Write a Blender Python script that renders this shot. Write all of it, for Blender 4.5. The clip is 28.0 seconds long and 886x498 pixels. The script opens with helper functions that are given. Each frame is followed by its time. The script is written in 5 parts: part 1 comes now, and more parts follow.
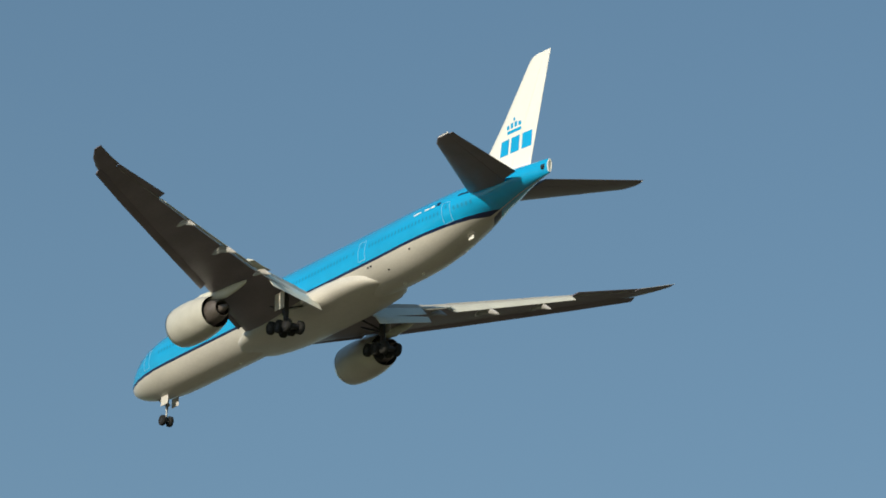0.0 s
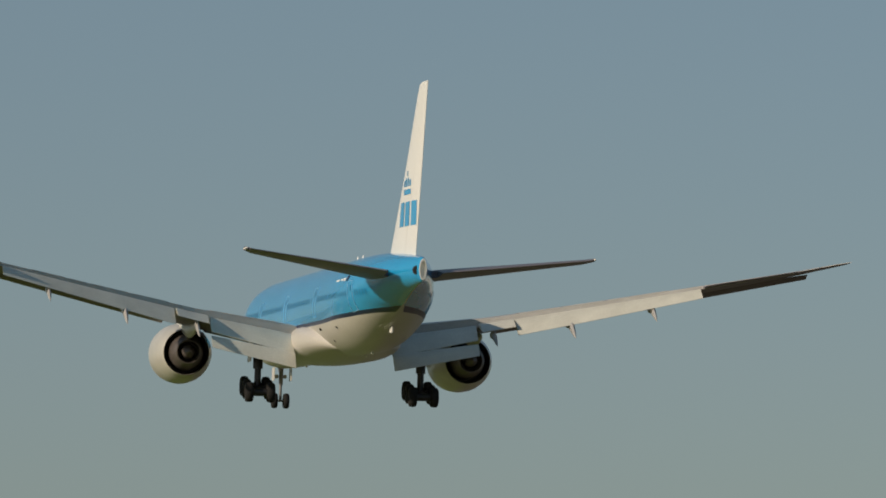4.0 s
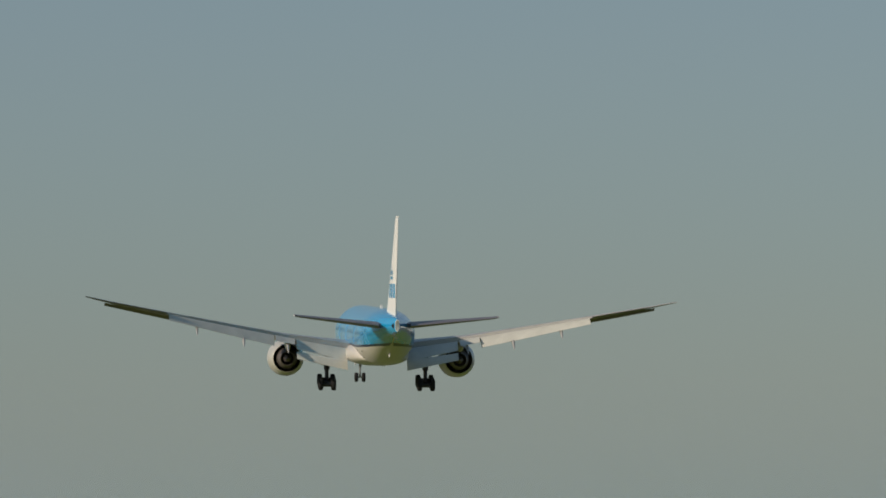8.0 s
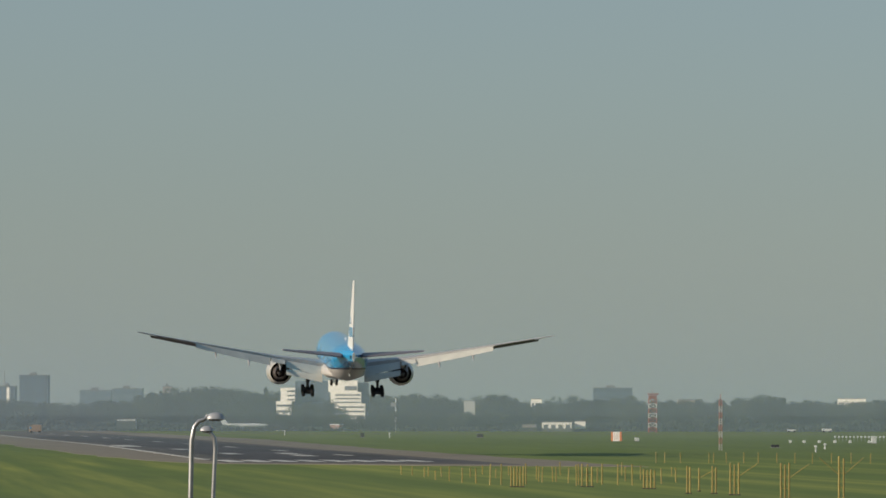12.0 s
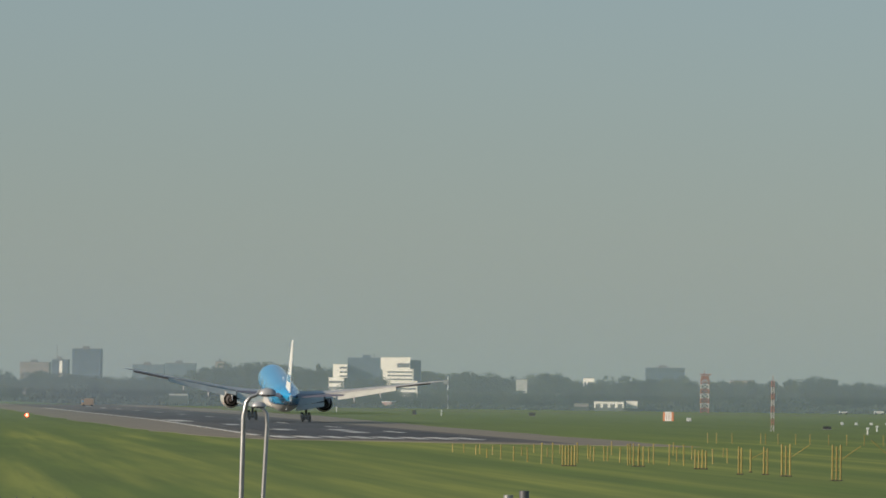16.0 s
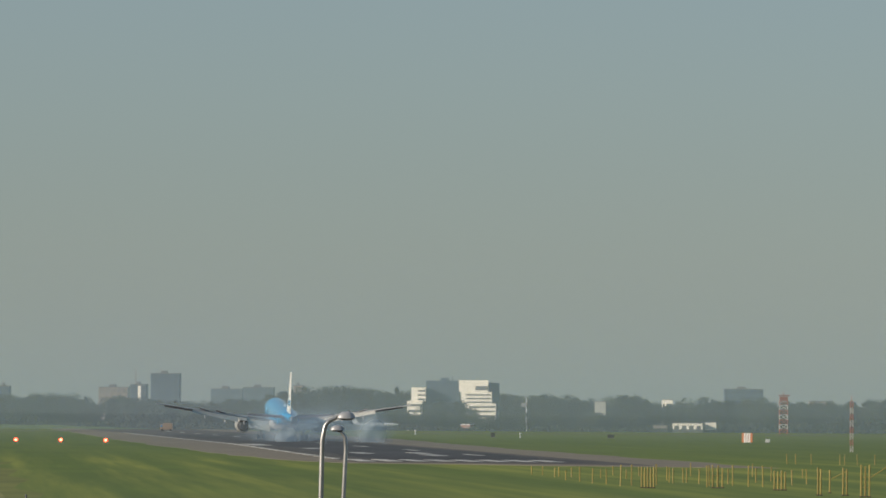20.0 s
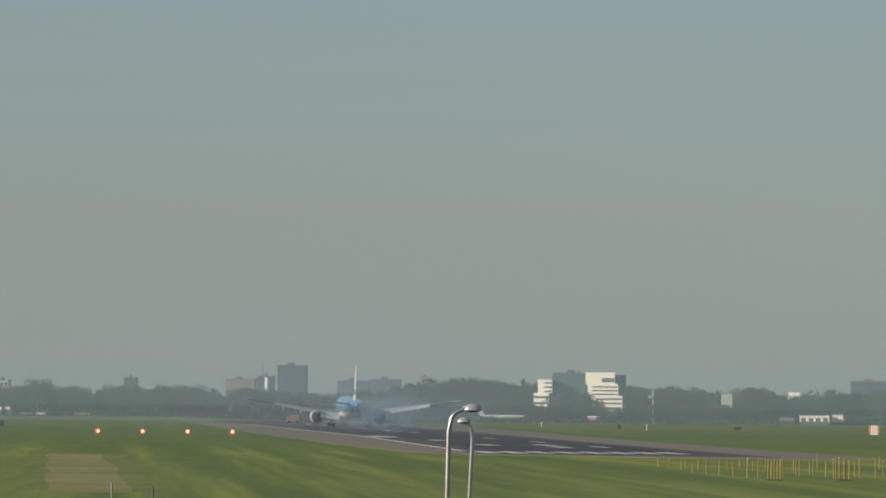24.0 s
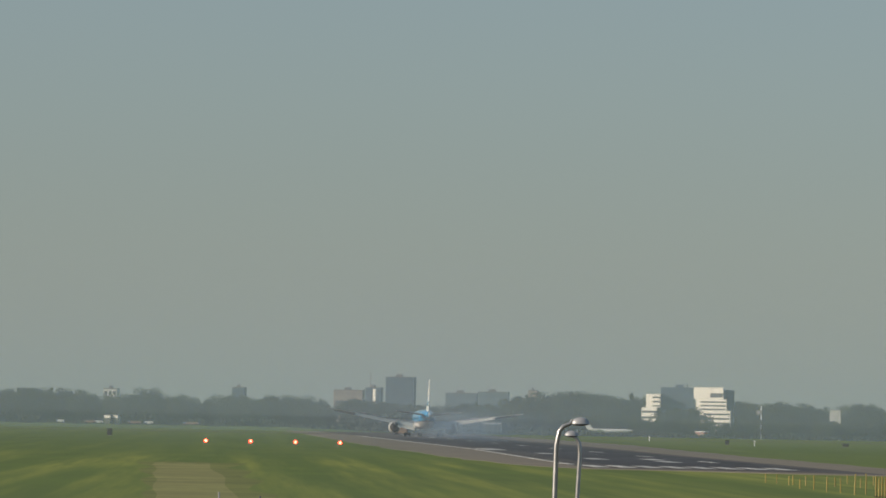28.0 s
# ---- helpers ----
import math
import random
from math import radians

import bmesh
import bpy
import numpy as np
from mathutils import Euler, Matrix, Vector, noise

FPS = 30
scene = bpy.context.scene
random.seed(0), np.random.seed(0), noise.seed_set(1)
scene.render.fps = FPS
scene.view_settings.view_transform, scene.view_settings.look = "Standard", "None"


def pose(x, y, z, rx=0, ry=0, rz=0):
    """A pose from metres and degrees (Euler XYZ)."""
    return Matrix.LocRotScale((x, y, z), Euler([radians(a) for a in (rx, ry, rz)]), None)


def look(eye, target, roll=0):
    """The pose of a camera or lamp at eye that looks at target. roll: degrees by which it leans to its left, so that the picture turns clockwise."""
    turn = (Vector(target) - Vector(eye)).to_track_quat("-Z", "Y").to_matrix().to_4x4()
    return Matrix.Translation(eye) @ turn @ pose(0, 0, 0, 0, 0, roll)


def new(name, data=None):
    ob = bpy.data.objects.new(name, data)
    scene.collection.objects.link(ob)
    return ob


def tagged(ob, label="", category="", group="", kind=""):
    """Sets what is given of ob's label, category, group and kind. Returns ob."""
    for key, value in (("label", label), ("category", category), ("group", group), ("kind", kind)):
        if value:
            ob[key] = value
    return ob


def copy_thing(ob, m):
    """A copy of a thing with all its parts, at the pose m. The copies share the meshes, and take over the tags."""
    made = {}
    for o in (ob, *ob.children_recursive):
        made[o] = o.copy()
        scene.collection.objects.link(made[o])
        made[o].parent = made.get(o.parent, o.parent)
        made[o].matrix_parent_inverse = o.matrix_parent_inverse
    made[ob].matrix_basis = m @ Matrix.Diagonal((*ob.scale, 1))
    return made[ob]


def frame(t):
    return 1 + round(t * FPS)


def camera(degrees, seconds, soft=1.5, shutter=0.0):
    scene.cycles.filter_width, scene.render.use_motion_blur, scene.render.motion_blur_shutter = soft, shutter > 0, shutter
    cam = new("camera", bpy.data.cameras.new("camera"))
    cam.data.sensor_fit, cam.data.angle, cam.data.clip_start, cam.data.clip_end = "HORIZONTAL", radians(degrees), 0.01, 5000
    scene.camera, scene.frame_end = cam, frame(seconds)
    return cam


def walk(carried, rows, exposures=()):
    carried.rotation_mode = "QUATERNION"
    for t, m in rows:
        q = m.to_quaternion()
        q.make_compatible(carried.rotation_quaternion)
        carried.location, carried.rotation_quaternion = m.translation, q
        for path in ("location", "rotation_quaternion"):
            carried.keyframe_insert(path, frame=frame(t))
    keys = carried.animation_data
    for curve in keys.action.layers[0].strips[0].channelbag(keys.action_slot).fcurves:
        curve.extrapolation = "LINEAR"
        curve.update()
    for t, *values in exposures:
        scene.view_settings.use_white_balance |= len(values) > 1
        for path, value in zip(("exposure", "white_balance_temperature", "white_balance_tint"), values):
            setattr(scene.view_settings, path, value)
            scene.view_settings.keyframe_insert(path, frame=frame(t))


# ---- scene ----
CAMERA_ROWS = [  # seconds, yaw to the right, tilt up, lean
    (0, 31.79, 21.875, -1.851), (0.5, 24.173, 17.689, -0.666), (1, 18.918, 14.039, -2.081), (1.5, 15.822, 11.586, -3.216),
    (2, 12.694, 9.956, -3.262), (2.5, 10.447, 8.695, -2.322), (3, 9.096, 7.116, -0.905), (3.5, 7.645, 6.471, -0.079),
    (5.5, 4.409, 4.222, -0.6), (6, 3.71, 3.772, -0.6), (6.5, 3.054, 3.506, -0.6), (7, 2.365, 3.108, -0.6),
    (7.5, 2.305, 2.931, -0.6), (8, 1.605, 2.891, -0.6), (8.5, 1.226, 2.518, -0.633), (9, 0.815, 2.052, -0.575),
    (9.5, 0.475, 1.898, -0.543), (10, 0.111, 1.616, -0.131), (10.5, -0.444, 1.215, -0.148), (11, 0, 1.674, -0),
    (11.5, 0.006, 1.861, 0.22), (12, -0.128, 1.659, 0.059), (12.5, -0.345, 1.367, 0.08), (13, -0.562, 1.577, 0.267),
    (13.5, -1.026, 2.282, 0.141), (15.5, -1.214, 1.314, 0.683), (16, -0.658, 1.437, 0.696), (16.5, -1.177, 1.456, 0.374),
    (17, -1.448, 1.547, 0.624), (17.5, -1.328, 1.603, 0.273), (18, -1.662, 1.522, 0.404), (18.5, -1.797, 1.388, 0.297),
    (19, -1.713, 1.606, 0.375), (19.5, -1.364, 1.762, 0.079), (20, -1.426, 1.655, 0.355), (20.5, -1.665, 1.548, 0.191),
    (22.5, -1.98, 1.62, 0.384), (23, -1.922, 1.453, 0.24), (23.5, -2.494, 1.291, 0.386), (24, -2.675, 1.568, 0.406),
    (24.5, -2.84, 1.61, 0.416), (25, -3.113, 1.65, 0.613), (25.5, -3.235, 1.833, 0.716), (26, -3.581, 1.68, 0.688),
    (26.5, -3.713, 1.849, 0.705), (27, -3.74, 1.756, 0.95), (27.5, -3.747, 1.594, 0.954), (28, -3.759, 1.68, 1.039),
]
PLANE_ROWS = [  # seconds, x, y, z, heading to the left, pitch, roll
    (0, 263.78, 445.39, 210.23, 2.38, 3.3, 1.06), (0.5, 203.53, 477.29, 165.86, 2.38, 3.3, 1.06), (1, 161.98, 494.88, 131.9, 2.38, 3.3, 1.06), (1.5, 128.2, 488.85, 107.11, 2.38, 3.3, 1.06),
    (2, 99.07, 468.82, 86.61, 2.38, 3.3, 1.06), (2.5, 77.28, 442.14, 72.59, 2.38, 3.3, 1.06), (3, 57.38, 403.68, 57.68, 2.38, 3.3, 1.06), (3.5, 44.3, 374.94, 46.94, 2.38, 3.3, 1.06),
    (5.5, 28.22, 478.08, 38.23, 2.21, 4.13, 0.34),
    (6, 24.69, 511.36, 36.4, 2.17, 4.06, 1.32), (6.5, 21.16, 544.63, 34.56, 2.26, 3.49, 1.45), (7, 17.62, 577.91, 32.73, 2.29, 3.16, 1.08),
    (7.5, 14.09, 611.18, 30.9, 2.45, 2.89, 0.96), (8, 10.56, 644.46, 29.06, 2.48, 2.87, 0.99), (8.5, 6.93, 678.26, 27.26, 2.43, 2.89, 1.23),
    (9, 3.34, 712.26, 25.42, 2.72, 2.89, 1.13), (9.5, 0.01, 743.83, 23.58, 2.73, 2.93, 0.53), (10, -3.5, 776.63, 21.63, 2.81, 3.02, -0.18),
    (10.5, -7.1, 809.57, 19.8, 2.72, 3.08, 0.17), (11, -10.44, 845.92, 18.19, 2.91, 3.13, 1.04), (11.5, -14.17, 875.83, 16.85, 3.5, 3.15, 1.04),
    (12, -17.75, 911.7, 15.4, 3.66, 2.92, 0.43), (12.5, -21.21, 942.14, 14.1, 3.6, 3.11, -0.13), (13, -24.71, 975.97, 12.57, 3.64, 3.13, -0.48),
    (13.5, -28.53, 1013.08, 11.66, 3.95, 3.71, -0.35), (14, -32.1, 1048, 10.3, 4.28, 3.97, 0.1), (14.5, -35.66, 1083, 9, 4.6, 4.23, 0.55),
    (15, -39.23, 1118, 7.9, 4.9, 4.5, 1), (15.5, -42.8, 1153.5, 7.05, 5.2, 4.67, 1.3), (16, -46.65, 1189, 6.45, 5.5, 4.85, 1.6),
    (16.5, -50.44, 1225.5, 6.05, 5.65, 4.72, 1.5), (17, -54.33, 1262, 5.95, 5.8, 4.6, 1.4), (17.5, -58.28, 1299, 5.95, 5.95, 4.4, 1.1),
    (18, -62, 1336, 5.95, 6.1, 4.2, 0.8), (18.5, -65.83, 1372.5, 5.95, 6.17, 4, 0.55), (19, -69.54, 1409, 5.95, 6.25, 3.8, 0.3),
    (19.5, -73.3, 1444.5, 5.95, 6.33, 3.6, 0.15), (20, -77.56, 1480, 5.95, 6.4, 3.4, 0), (20.5, -82.02, 1514, 5.95, 6.39, 3.1, 0.06),
    (21, -85.97, 1548, 5.95, 6.38, 2.8, 0.12), (21.5, -89.91, 1580.5, 5.95, 6.36, 2.5, 0.17), (22, -93.86, 1613, 5.95, 6.35, 2.2, 0.23),
    (22.5, -97.8, 1644, 5.95, 6.34, 1.88, 0.29), (23, -101.22, 1675, 5.95, 6.33, 1.55, 0.35), (23.5, -105.26, 1704.5, 5.95, 6.31, 1.23, 0.44),
    (24, -108.55, 1734, 5.95, 6.3, 0.9, 0.52), (24.5, -111.84, 1762, 5.95, 6.29, 0.65, 0.61), (25, -115.2, 1790, 5.95, 6.28, 0.4, 0.7),
    (25.5, -118.32, 1816.5, 5.95, 6.26, 0.3, 0.72), (26, -121.54, 1843, 5.95, 6.25, 0.2, 0.73), (26.5, -124.52, 1868.5, 5.95, 6.24, 0.15, 0.75),
    (27, -127.58, 1894, 5.95, 6.23, 0.1, 0.77), (27.5, -130.02, 1919, 5.95, 6.21, 0.05, 0.78), (28, -133.01, 1944, 5.95, 6.2, 0, 0.8),
]

cam = camera(8.731, 28.0, soft=1.7)
EYE = 6.0  # the viewing mound carries the tripod about six metres over the field


def cam_pose(yaw, tilt, lean):
    return pose(0, 0, EYE, 90 + tilt, 0, -yaw) @ pose(0, 0, 0, 0, 0, lean)


EXPOSURES = [(0, 0.0, 6360, 9), (1, -0.29, 6540, 12), (2, -0.36, 6890, 13), (3, -0.44, 6980, 15), (6, -0.45, 6600, 17), (8, -0.42, 6580, 17), (9, -0.36, 6550, 17), (10, -0.26, 6540, 17), (11, -0.14, 6540, 17), (12, -0.17, 6540, 17), (17, -0.07, 6570, 17), (20, -0.17, 6550, 17), (23, -0.17, 6580, 18), (25, -0.13, 6600, 18), (28, -0.18, 6620, 18)]
walk(cam, [(r[0], cam_pose(r[1], r[2], r[3])) for r in CAMERA_ROWS], EXPOSURES)

# ---- world, sun, exposure ----
SUN_EL, SUN_AZ = 20.0, 247.0  # compass degrees, clockwise from +y
world = bpy.data.worlds.new("sky")
scene.world = world
world.use_nodes = True
sky = world.node_tree.nodes.new("ShaderNodeTexSky")
sky.sky_type, sky.sun_disc = "NISHITA", False
sky.sun_elevation, sky.sun_rotation = radians(SUN_EL), radians(SUN_AZ)
sky.altitude, sky.air_density, sky.dust_density, sky.ozone_density = 0, 1.3, 0.7, 6.0
background = world.node_tree.nodes["Background"]
world.node_tree.links.new(sky.outputs[0], background.inputs[0])
background.inputs[1].default_value = 0.065
# a dull day's even haze over the clear sky
haze, both = world.node_tree.nodes.new("ShaderNodeBackground"), world.node_tree.nodes.new("ShaderNodeAddShader")
way, up, share = (world.node_tree.nodes.new("ShaderNode" + k) for k in ("TexCoord", "SeparateXYZ", "ValToRGB"))
world.node_tree.links.new(way.outputs["Generated"], up.inputs[0])
world.node_tree.links.new(up.outputs["Z"], share.inputs[0])
share.color_ramp.elements[0].position, share.color_ramp.elements[0].color = 0.085, (0.124, 0.158, 0.164, 1)
share.color_ramp.elements[1].position, share.color_ramp.elements[1].color = 0.28, (0.103, 0.145, 0.136, 1)
high = share.color_ramp.elements.new(0.43)
high.color = (0.066, 0.100, 0.100, 1)
low = share.color_ramp.elements.new(0.0)
low.color = (0.129, 0.182, 0.180, 1)
mid = share.color_ramp.elements.new(0.045)
mid.color = (0.118, 0.163, 0.168, 1)
world.node_tree.links.new(share.outputs[0], haze.inputs[0])
world.node_tree.links.new(background.outputs[0], both.inputs[0])
world.node_tree.links.new(haze.outputs[0], both.inputs[1])
world.node_tree.links.new(both.outputs[0], world.node_tree.nodes["World Output"].inputs[0])
sun = new("sun", bpy.data.lights.new("sun", "SUN"))
sun.data.energy, sun.data.angle, sun.data.color = 4.6, radians(0.5), (1.0, 0.89, 0.69)
to_sun = Vector((math.sin(radians(SUN_AZ)) * math.cos(radians(SUN_EL)), math.cos(radians(SUN_AZ)) * math.cos(radians(SUN_EL)), math.sin(radians(SUN_EL))))
sun.matrix_world = look(to_sun * 100, (0, 0, 0))


# ---- materials ----
def surface(name, col, rough=0.5, metal=0.0, grain=(0, 0), stain=(0, 0), bump=0.0, dark=None, stretch=(1, 1, 1), per=0.0, glow=0.0):
    """A surface of one colour with two scales of variation and a fine relief. dark: the colour of the stains. per: change from piece to piece."""
    m = bpy.data.materials.new(name)
    m.use_nodes = True
    n, li = m.node_tree.nodes, m.node_tree.links
    b = n["Principled BSDF"]
    b.inputs["Roughness"].default_value, b.inputs["Metallic"].default_value = rough, metal
    b.inputs["Base Color"].default_value = (*col, 1)
    tc, mp = n.new("ShaderNodeTexCoord"), n.new("ShaderNodeMapping")
    mp.inputs["Scale"].default_value = stretch
    li.new(tc.outputs["Object"], mp.inputs[0])
    last = None
    for scale, amount, detail, other in ((stain[0], stain[1], 4, dark), (grain[0], grain[1], 3, None)):
        if not amount:
            continue
        t = n.new("ShaderNodeTexNoise")
        t.inputs["Scale"].default_value, t.inputs["Detail"].default_value = scale, detail
        li.new(mp.outputs[0], t.inputs["Vector"])
        ramp = n.new("ShaderNodeValToRGB")
        ramp.color_ramp.elements[0].position, ramp.color_ramp.elements[1].position = 0.35, 0.68
        li.new(t.outputs[0], ramp.inputs[0])
        mix = n.new("ShaderNodeMix")
        mix.data_type = "RGBA"
        k = 1 - amount
        low = other if other else tuple(c * k for c in col)
        if last is None:
            mix.inputs["A"].default_value, mix.inputs["B"].default_value = (*low, 1), (*col, 1)
            li.new(ramp.outputs[0], mix.inputs["Factor"])
        else:
            mix.blend_type = "MULTIPLY"
            mix.inputs["Factor"].default_value = amount
            li.new(last, mix.inputs["A"])
            li.new(ramp.outputs[0], mix.inputs["B"])
        last = mix.outputs["Result"]
        if bump:
            bp = n.new("ShaderNodeBump")
            bp.inputs["Strength"].default_value = bump
            li.new(t.outputs[0], bp.inputs["Height"])
            li.new(bp.outputs[0], b.inputs["Normal"])
    if per:
        info, hsv = n.new("ShaderNodeObjectInfo"), n.new("ShaderNodeHueSaturation")
        ml = n.new("ShaderNodeMath")
        ml.operation = "MULTIPLY_ADD"
        ml.inputs[1].default_value, ml.inputs[2].default_value = per, 1 - per / 2
        li.new(info.outputs["Random"], ml.inputs[0])
        li.new(ml.outputs[0], hsv.inputs["Value"])
        if last:
            li.new(last, hsv.inputs["Color"])
        else:
            hsv.inputs["Color"].default_value = (*col, 1)
        last = hsv.outputs[0]
    if last:
        li.new(last, b.inputs["Base Color"])
    if glow:
        b.inputs["Emission Color"].default_value, b.inputs["Emission Strength"].default_value = (*col, 1), glow
    return m


BLUE = surface("sky_blue_paint", (0.005, 0.365, 0.72), 0.24, 0, (14, 0.06), (0.35, 0.10))
BLUE.node_tree.nodes["Principled BSDF"].inputs["Coat Weight"].default_value = 0.7
NAVY = surface("navy_stripe_paint", (0.008, 0.018, 0.07), 0.3, 0, (20, 0.1))
BELLY = surface("pale_grey_belly_paint", (0.62, 0.595, 0.55), 0.33, 0, (9, 0.07), (0.5, 0.13), 0.02, stretch=(1, 0.3, 1))
FIN_WHITE = surface("white_fin_paint", (0.80, 0.80, 0.76), 0.3, 0, (6, 0.04), (0.4, 0.05))
# wing greys split by light: dark for shaded undersides, pale for lit tops
WING = surface("shaded_wing_grey", (0.200, 0.172, 0.205), 0.42, 0, (7, 0.10), (0.45, 0.22), 0.03, stretch=(1, 0.35, 1))
WING_LIT = surface("lit_wing_top_grey", (0.50, 0.495, 0.48), 0.42, 0, (7, 0.08), (0.45, 0.15), 0.02, stretch=(1, 0.35, 1))
FLAP = surface("light_grey_flap_paint", (0.66, 0.655, 0.575), 0.4, 0, (8, 0.08), (0.6, 0.14), 0.02)
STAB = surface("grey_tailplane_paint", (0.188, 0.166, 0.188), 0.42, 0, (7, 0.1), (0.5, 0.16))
NACELLE = surface("pale_grey_cowl_paint", (0.53, 0.52, 0.475), 0.28, 0, (9, 0.06), (0.6, 0.12))
LIP = surface("polished_lip_metal", (0.72, 0.72, 0.72), 0.22, 1.0, (9, 0.08))
CORE = surface("heat_tinted_core_metal", (0.19, 0.165, 0.155), 0.45, 0.35, (12, 0.25), (1.5, 0.3))
DUCT = surface("dark_duct_lining", (0.112, 0.096, 0.097), 0.6, 0, (12, 0.3))
TYRE = surface("black_rubber", (0.010, 0.010, 0.010), 0.9, 0, (16, 0.3))
STEEL = surface("grey_gear_steel", (0.30, 0.30, 0.30), 0.38, 0.5, (14, 0.2))
PANE = surface("dark_cabin_glass", (0.014, 0.23, 0.45), 0.2)
FAIRING = surface("mid_grey_fairing_paint", (0.42, 0.41, 0.40), 0.4, 0, (8, 0.08), (0.6, 0.12))
MARK_WHITE = surface("white_marking_paint", (0.78, 0.78, 0.76), 0.4, 0, (12, 0.05))
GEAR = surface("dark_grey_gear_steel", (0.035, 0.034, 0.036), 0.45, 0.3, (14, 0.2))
OUTLINE = surface("pale_blue_outline_paint", (0.22, 0.50, 0.74), 0.4, 0, (12, 0.05))
DARK = surface("dark_opening", (0.02, 0.02, 0.02), 0.7, 0, (12, 0.2))


# ---- mesh helpers ----
def part(name, bm, material, parent=None, label="", smooth=False):
    """Links a bmesh as one mesh object, under a thing or a part."""
    bmesh.ops.recalc_face_normals(bm, faces=bm.faces[:])
    me = bpy.data.meshes.new(name)
    if smooth:
        for f in bm.faces:
            f.smooth = True
    bm.to_mesh(me)
    bm.free()
    for m in material if isinstance(material, (list, tuple)) else [material]:
        me.materials.append(m)
    if smooth:
        me.set_sharp_from_angle(angle=radians(38))
    ob = new(name, me)
    ob.parent = parent
    if label:
        ob["label"] = label
    return ob


def shared(name, me, parent, m):
    ob = new(name, me)
    ob.parent, ob.matrix_basis = parent, m
    return ob


def base(name, m, label, category, group="", kind=""):
    ob = new(name)
    ob.empty_display_size = 0.2
    ob.matrix_basis = m
    return tagged(ob, label, category, group, kind)


def loft(rings, closed=True, caps=True, bm=None):
    """Skins rings of equally many points."""
    bm = bm or bmesh.new()
    rows = [[bm.verts.new(p) for p in r] for r in rings]
    k = len(rows[0])
    for a, b in zip(rows, rows[1:]):
        for i in range(k if closed else k - 1):
            j = (i + 1) % k
            bm.faces.new((a[i], a[j], b[j], b[i]))
    if caps and closed:
        bm.faces.new(rows[0])
        bm.faces.new(rows[-1])
    return bm


def box(bm, c, s, m=None, bevel=0.0):
    r = bmesh.ops.create_cube(bm, size=1, matrix=(m or Matrix()) @ Matrix.Translation(c) @ Matrix.Diagonal((*s, 1)))
    if bevel:
        es = list({e for v in r["verts"] for e in v.link_edges})
        bmesh.ops.bevel(bm, geom=es, offset=bevel, segments=1, affect="EDGES")
    return bm


def rod(bm, a, b, r0, r1=None, n=10):
    """A round bar from a to b."""
    a, b = Vector(a), Vector(b)
    r1 = r0 if r1 is None else r1
    q = (b - a).to_track_quat("Z", "Y")
    rings = [[p + q @ Vector((math.cos(6.28318 * i / n) * r, math.sin(6.28318 * i / n) * r, 0)) for i in range(n)] for p, r in ((a, r0), (b, r1))]
    return loft(rings, bm=bm)


def turned(profile, c, n=36, bm=None, caps=False):
    """A body turned about the fore-and-aft line through c: profile of (y, radius)."""
    return loft([[Vector((c[0] + r * math.cos(6.28318 * i / n), c[1] + y, c[2] + r * math.sin(6.28318 * i / n))) for i in range(n)] for y, r in profile], bm=bm, caps=caps)


def between(x, table):
    for (a, fa), (b, fb) in zip(table, table[1:]):
        if x <= b:
            k = (x - a) / (b - a)
            return tuple(p + (q - p) * k for p, q in zip(fa, fb)) if isinstance(fa, tuple) else fa + (fb - fa) * k
    return table[-1][1]


# ---- the airliner: x to its right, y to its nose, z up; the origin on the hull's axis over the main wheels ----
airliner = base("airliner", pose(0, 0, 0), "blue and pale grey twin-engine airliner with wheels and flaps down", "airplane")
NOSE = 37.1

HULL = [  # from the nose: half width, half height, height of the middle
    (0.0, (0.06, 0.06, -0.95)), (0.25, (0.50, 0.46, -0.93)), (0.7, (0.90, 0.82, -0.88)), (1.5, (1.42, 1.30, -0.76)), (2.6, (1.95, 1.82, -0.58)),
    (4.0, (2.42, 2.34, -0.36)), (5.8, (2.80, 2.78, -0.16)), (8.0, (3.04, 3.04, -0.03)), (10.5, (3.10, 3.10, 0.0)), (50.5, (3.10, 3.10, 0.0)),
    (53.5, (3.08, 3.03, 0.06)), (56.5, (2.98, 2.82, 0.25)), (59.5, (2.74, 2.48, 0.55)), (62.5, (2.36, 2.06, 0.88)), (65.5, (1.88, 1.62, 1.18)),
    (68.5, (1.30, 1.22, 1.40)), (70.6, (0.84, 0.98, 1.48)), (72.2, (0.46, 0.84, 1.50)), (73.1, (0.28, 0.74, 1.48)), (73.3, (0.20, 0.66, 1.48))]
STATIONS = [0, 0.12, 0.25, 0.45, 0.7, 1.1, 1.5, 2.0, 2.6, 3.3, 4.0, 4.9, 5.8, 6.9, 8.0, 9.2, 10.5] + [10.5 + 2 * i for i in range(1, 21)] + [
    52, 53.5, 55, 56.5, 58, 59.5, 61, 62.5, 64, 65.5, 67, 68.5, 69.6, 70.6, 71.4, 72.2, 72.7, 73.1, 73.3]


def paint_line(s):
    """Height of the blue paint's lower edge."""
    return between(s, [(0, -1.02), (3, -1.0), (10, -0.95), (50, -0.95), (58, -0.78), (64, -0.56), (68, -0.36), (73.5, 0.1)])


def hull_point(s, angle):
    w, h, z = between(s, HULL)
    return Vector((w * math.cos(angle), NOSE - s, z + h * math.sin(angle)))


def hull_angle(s, height):
    w, h, z = between(s, HULL)
    return math.asin(max(-0.9995, min(0.97, (height - z) / h)))


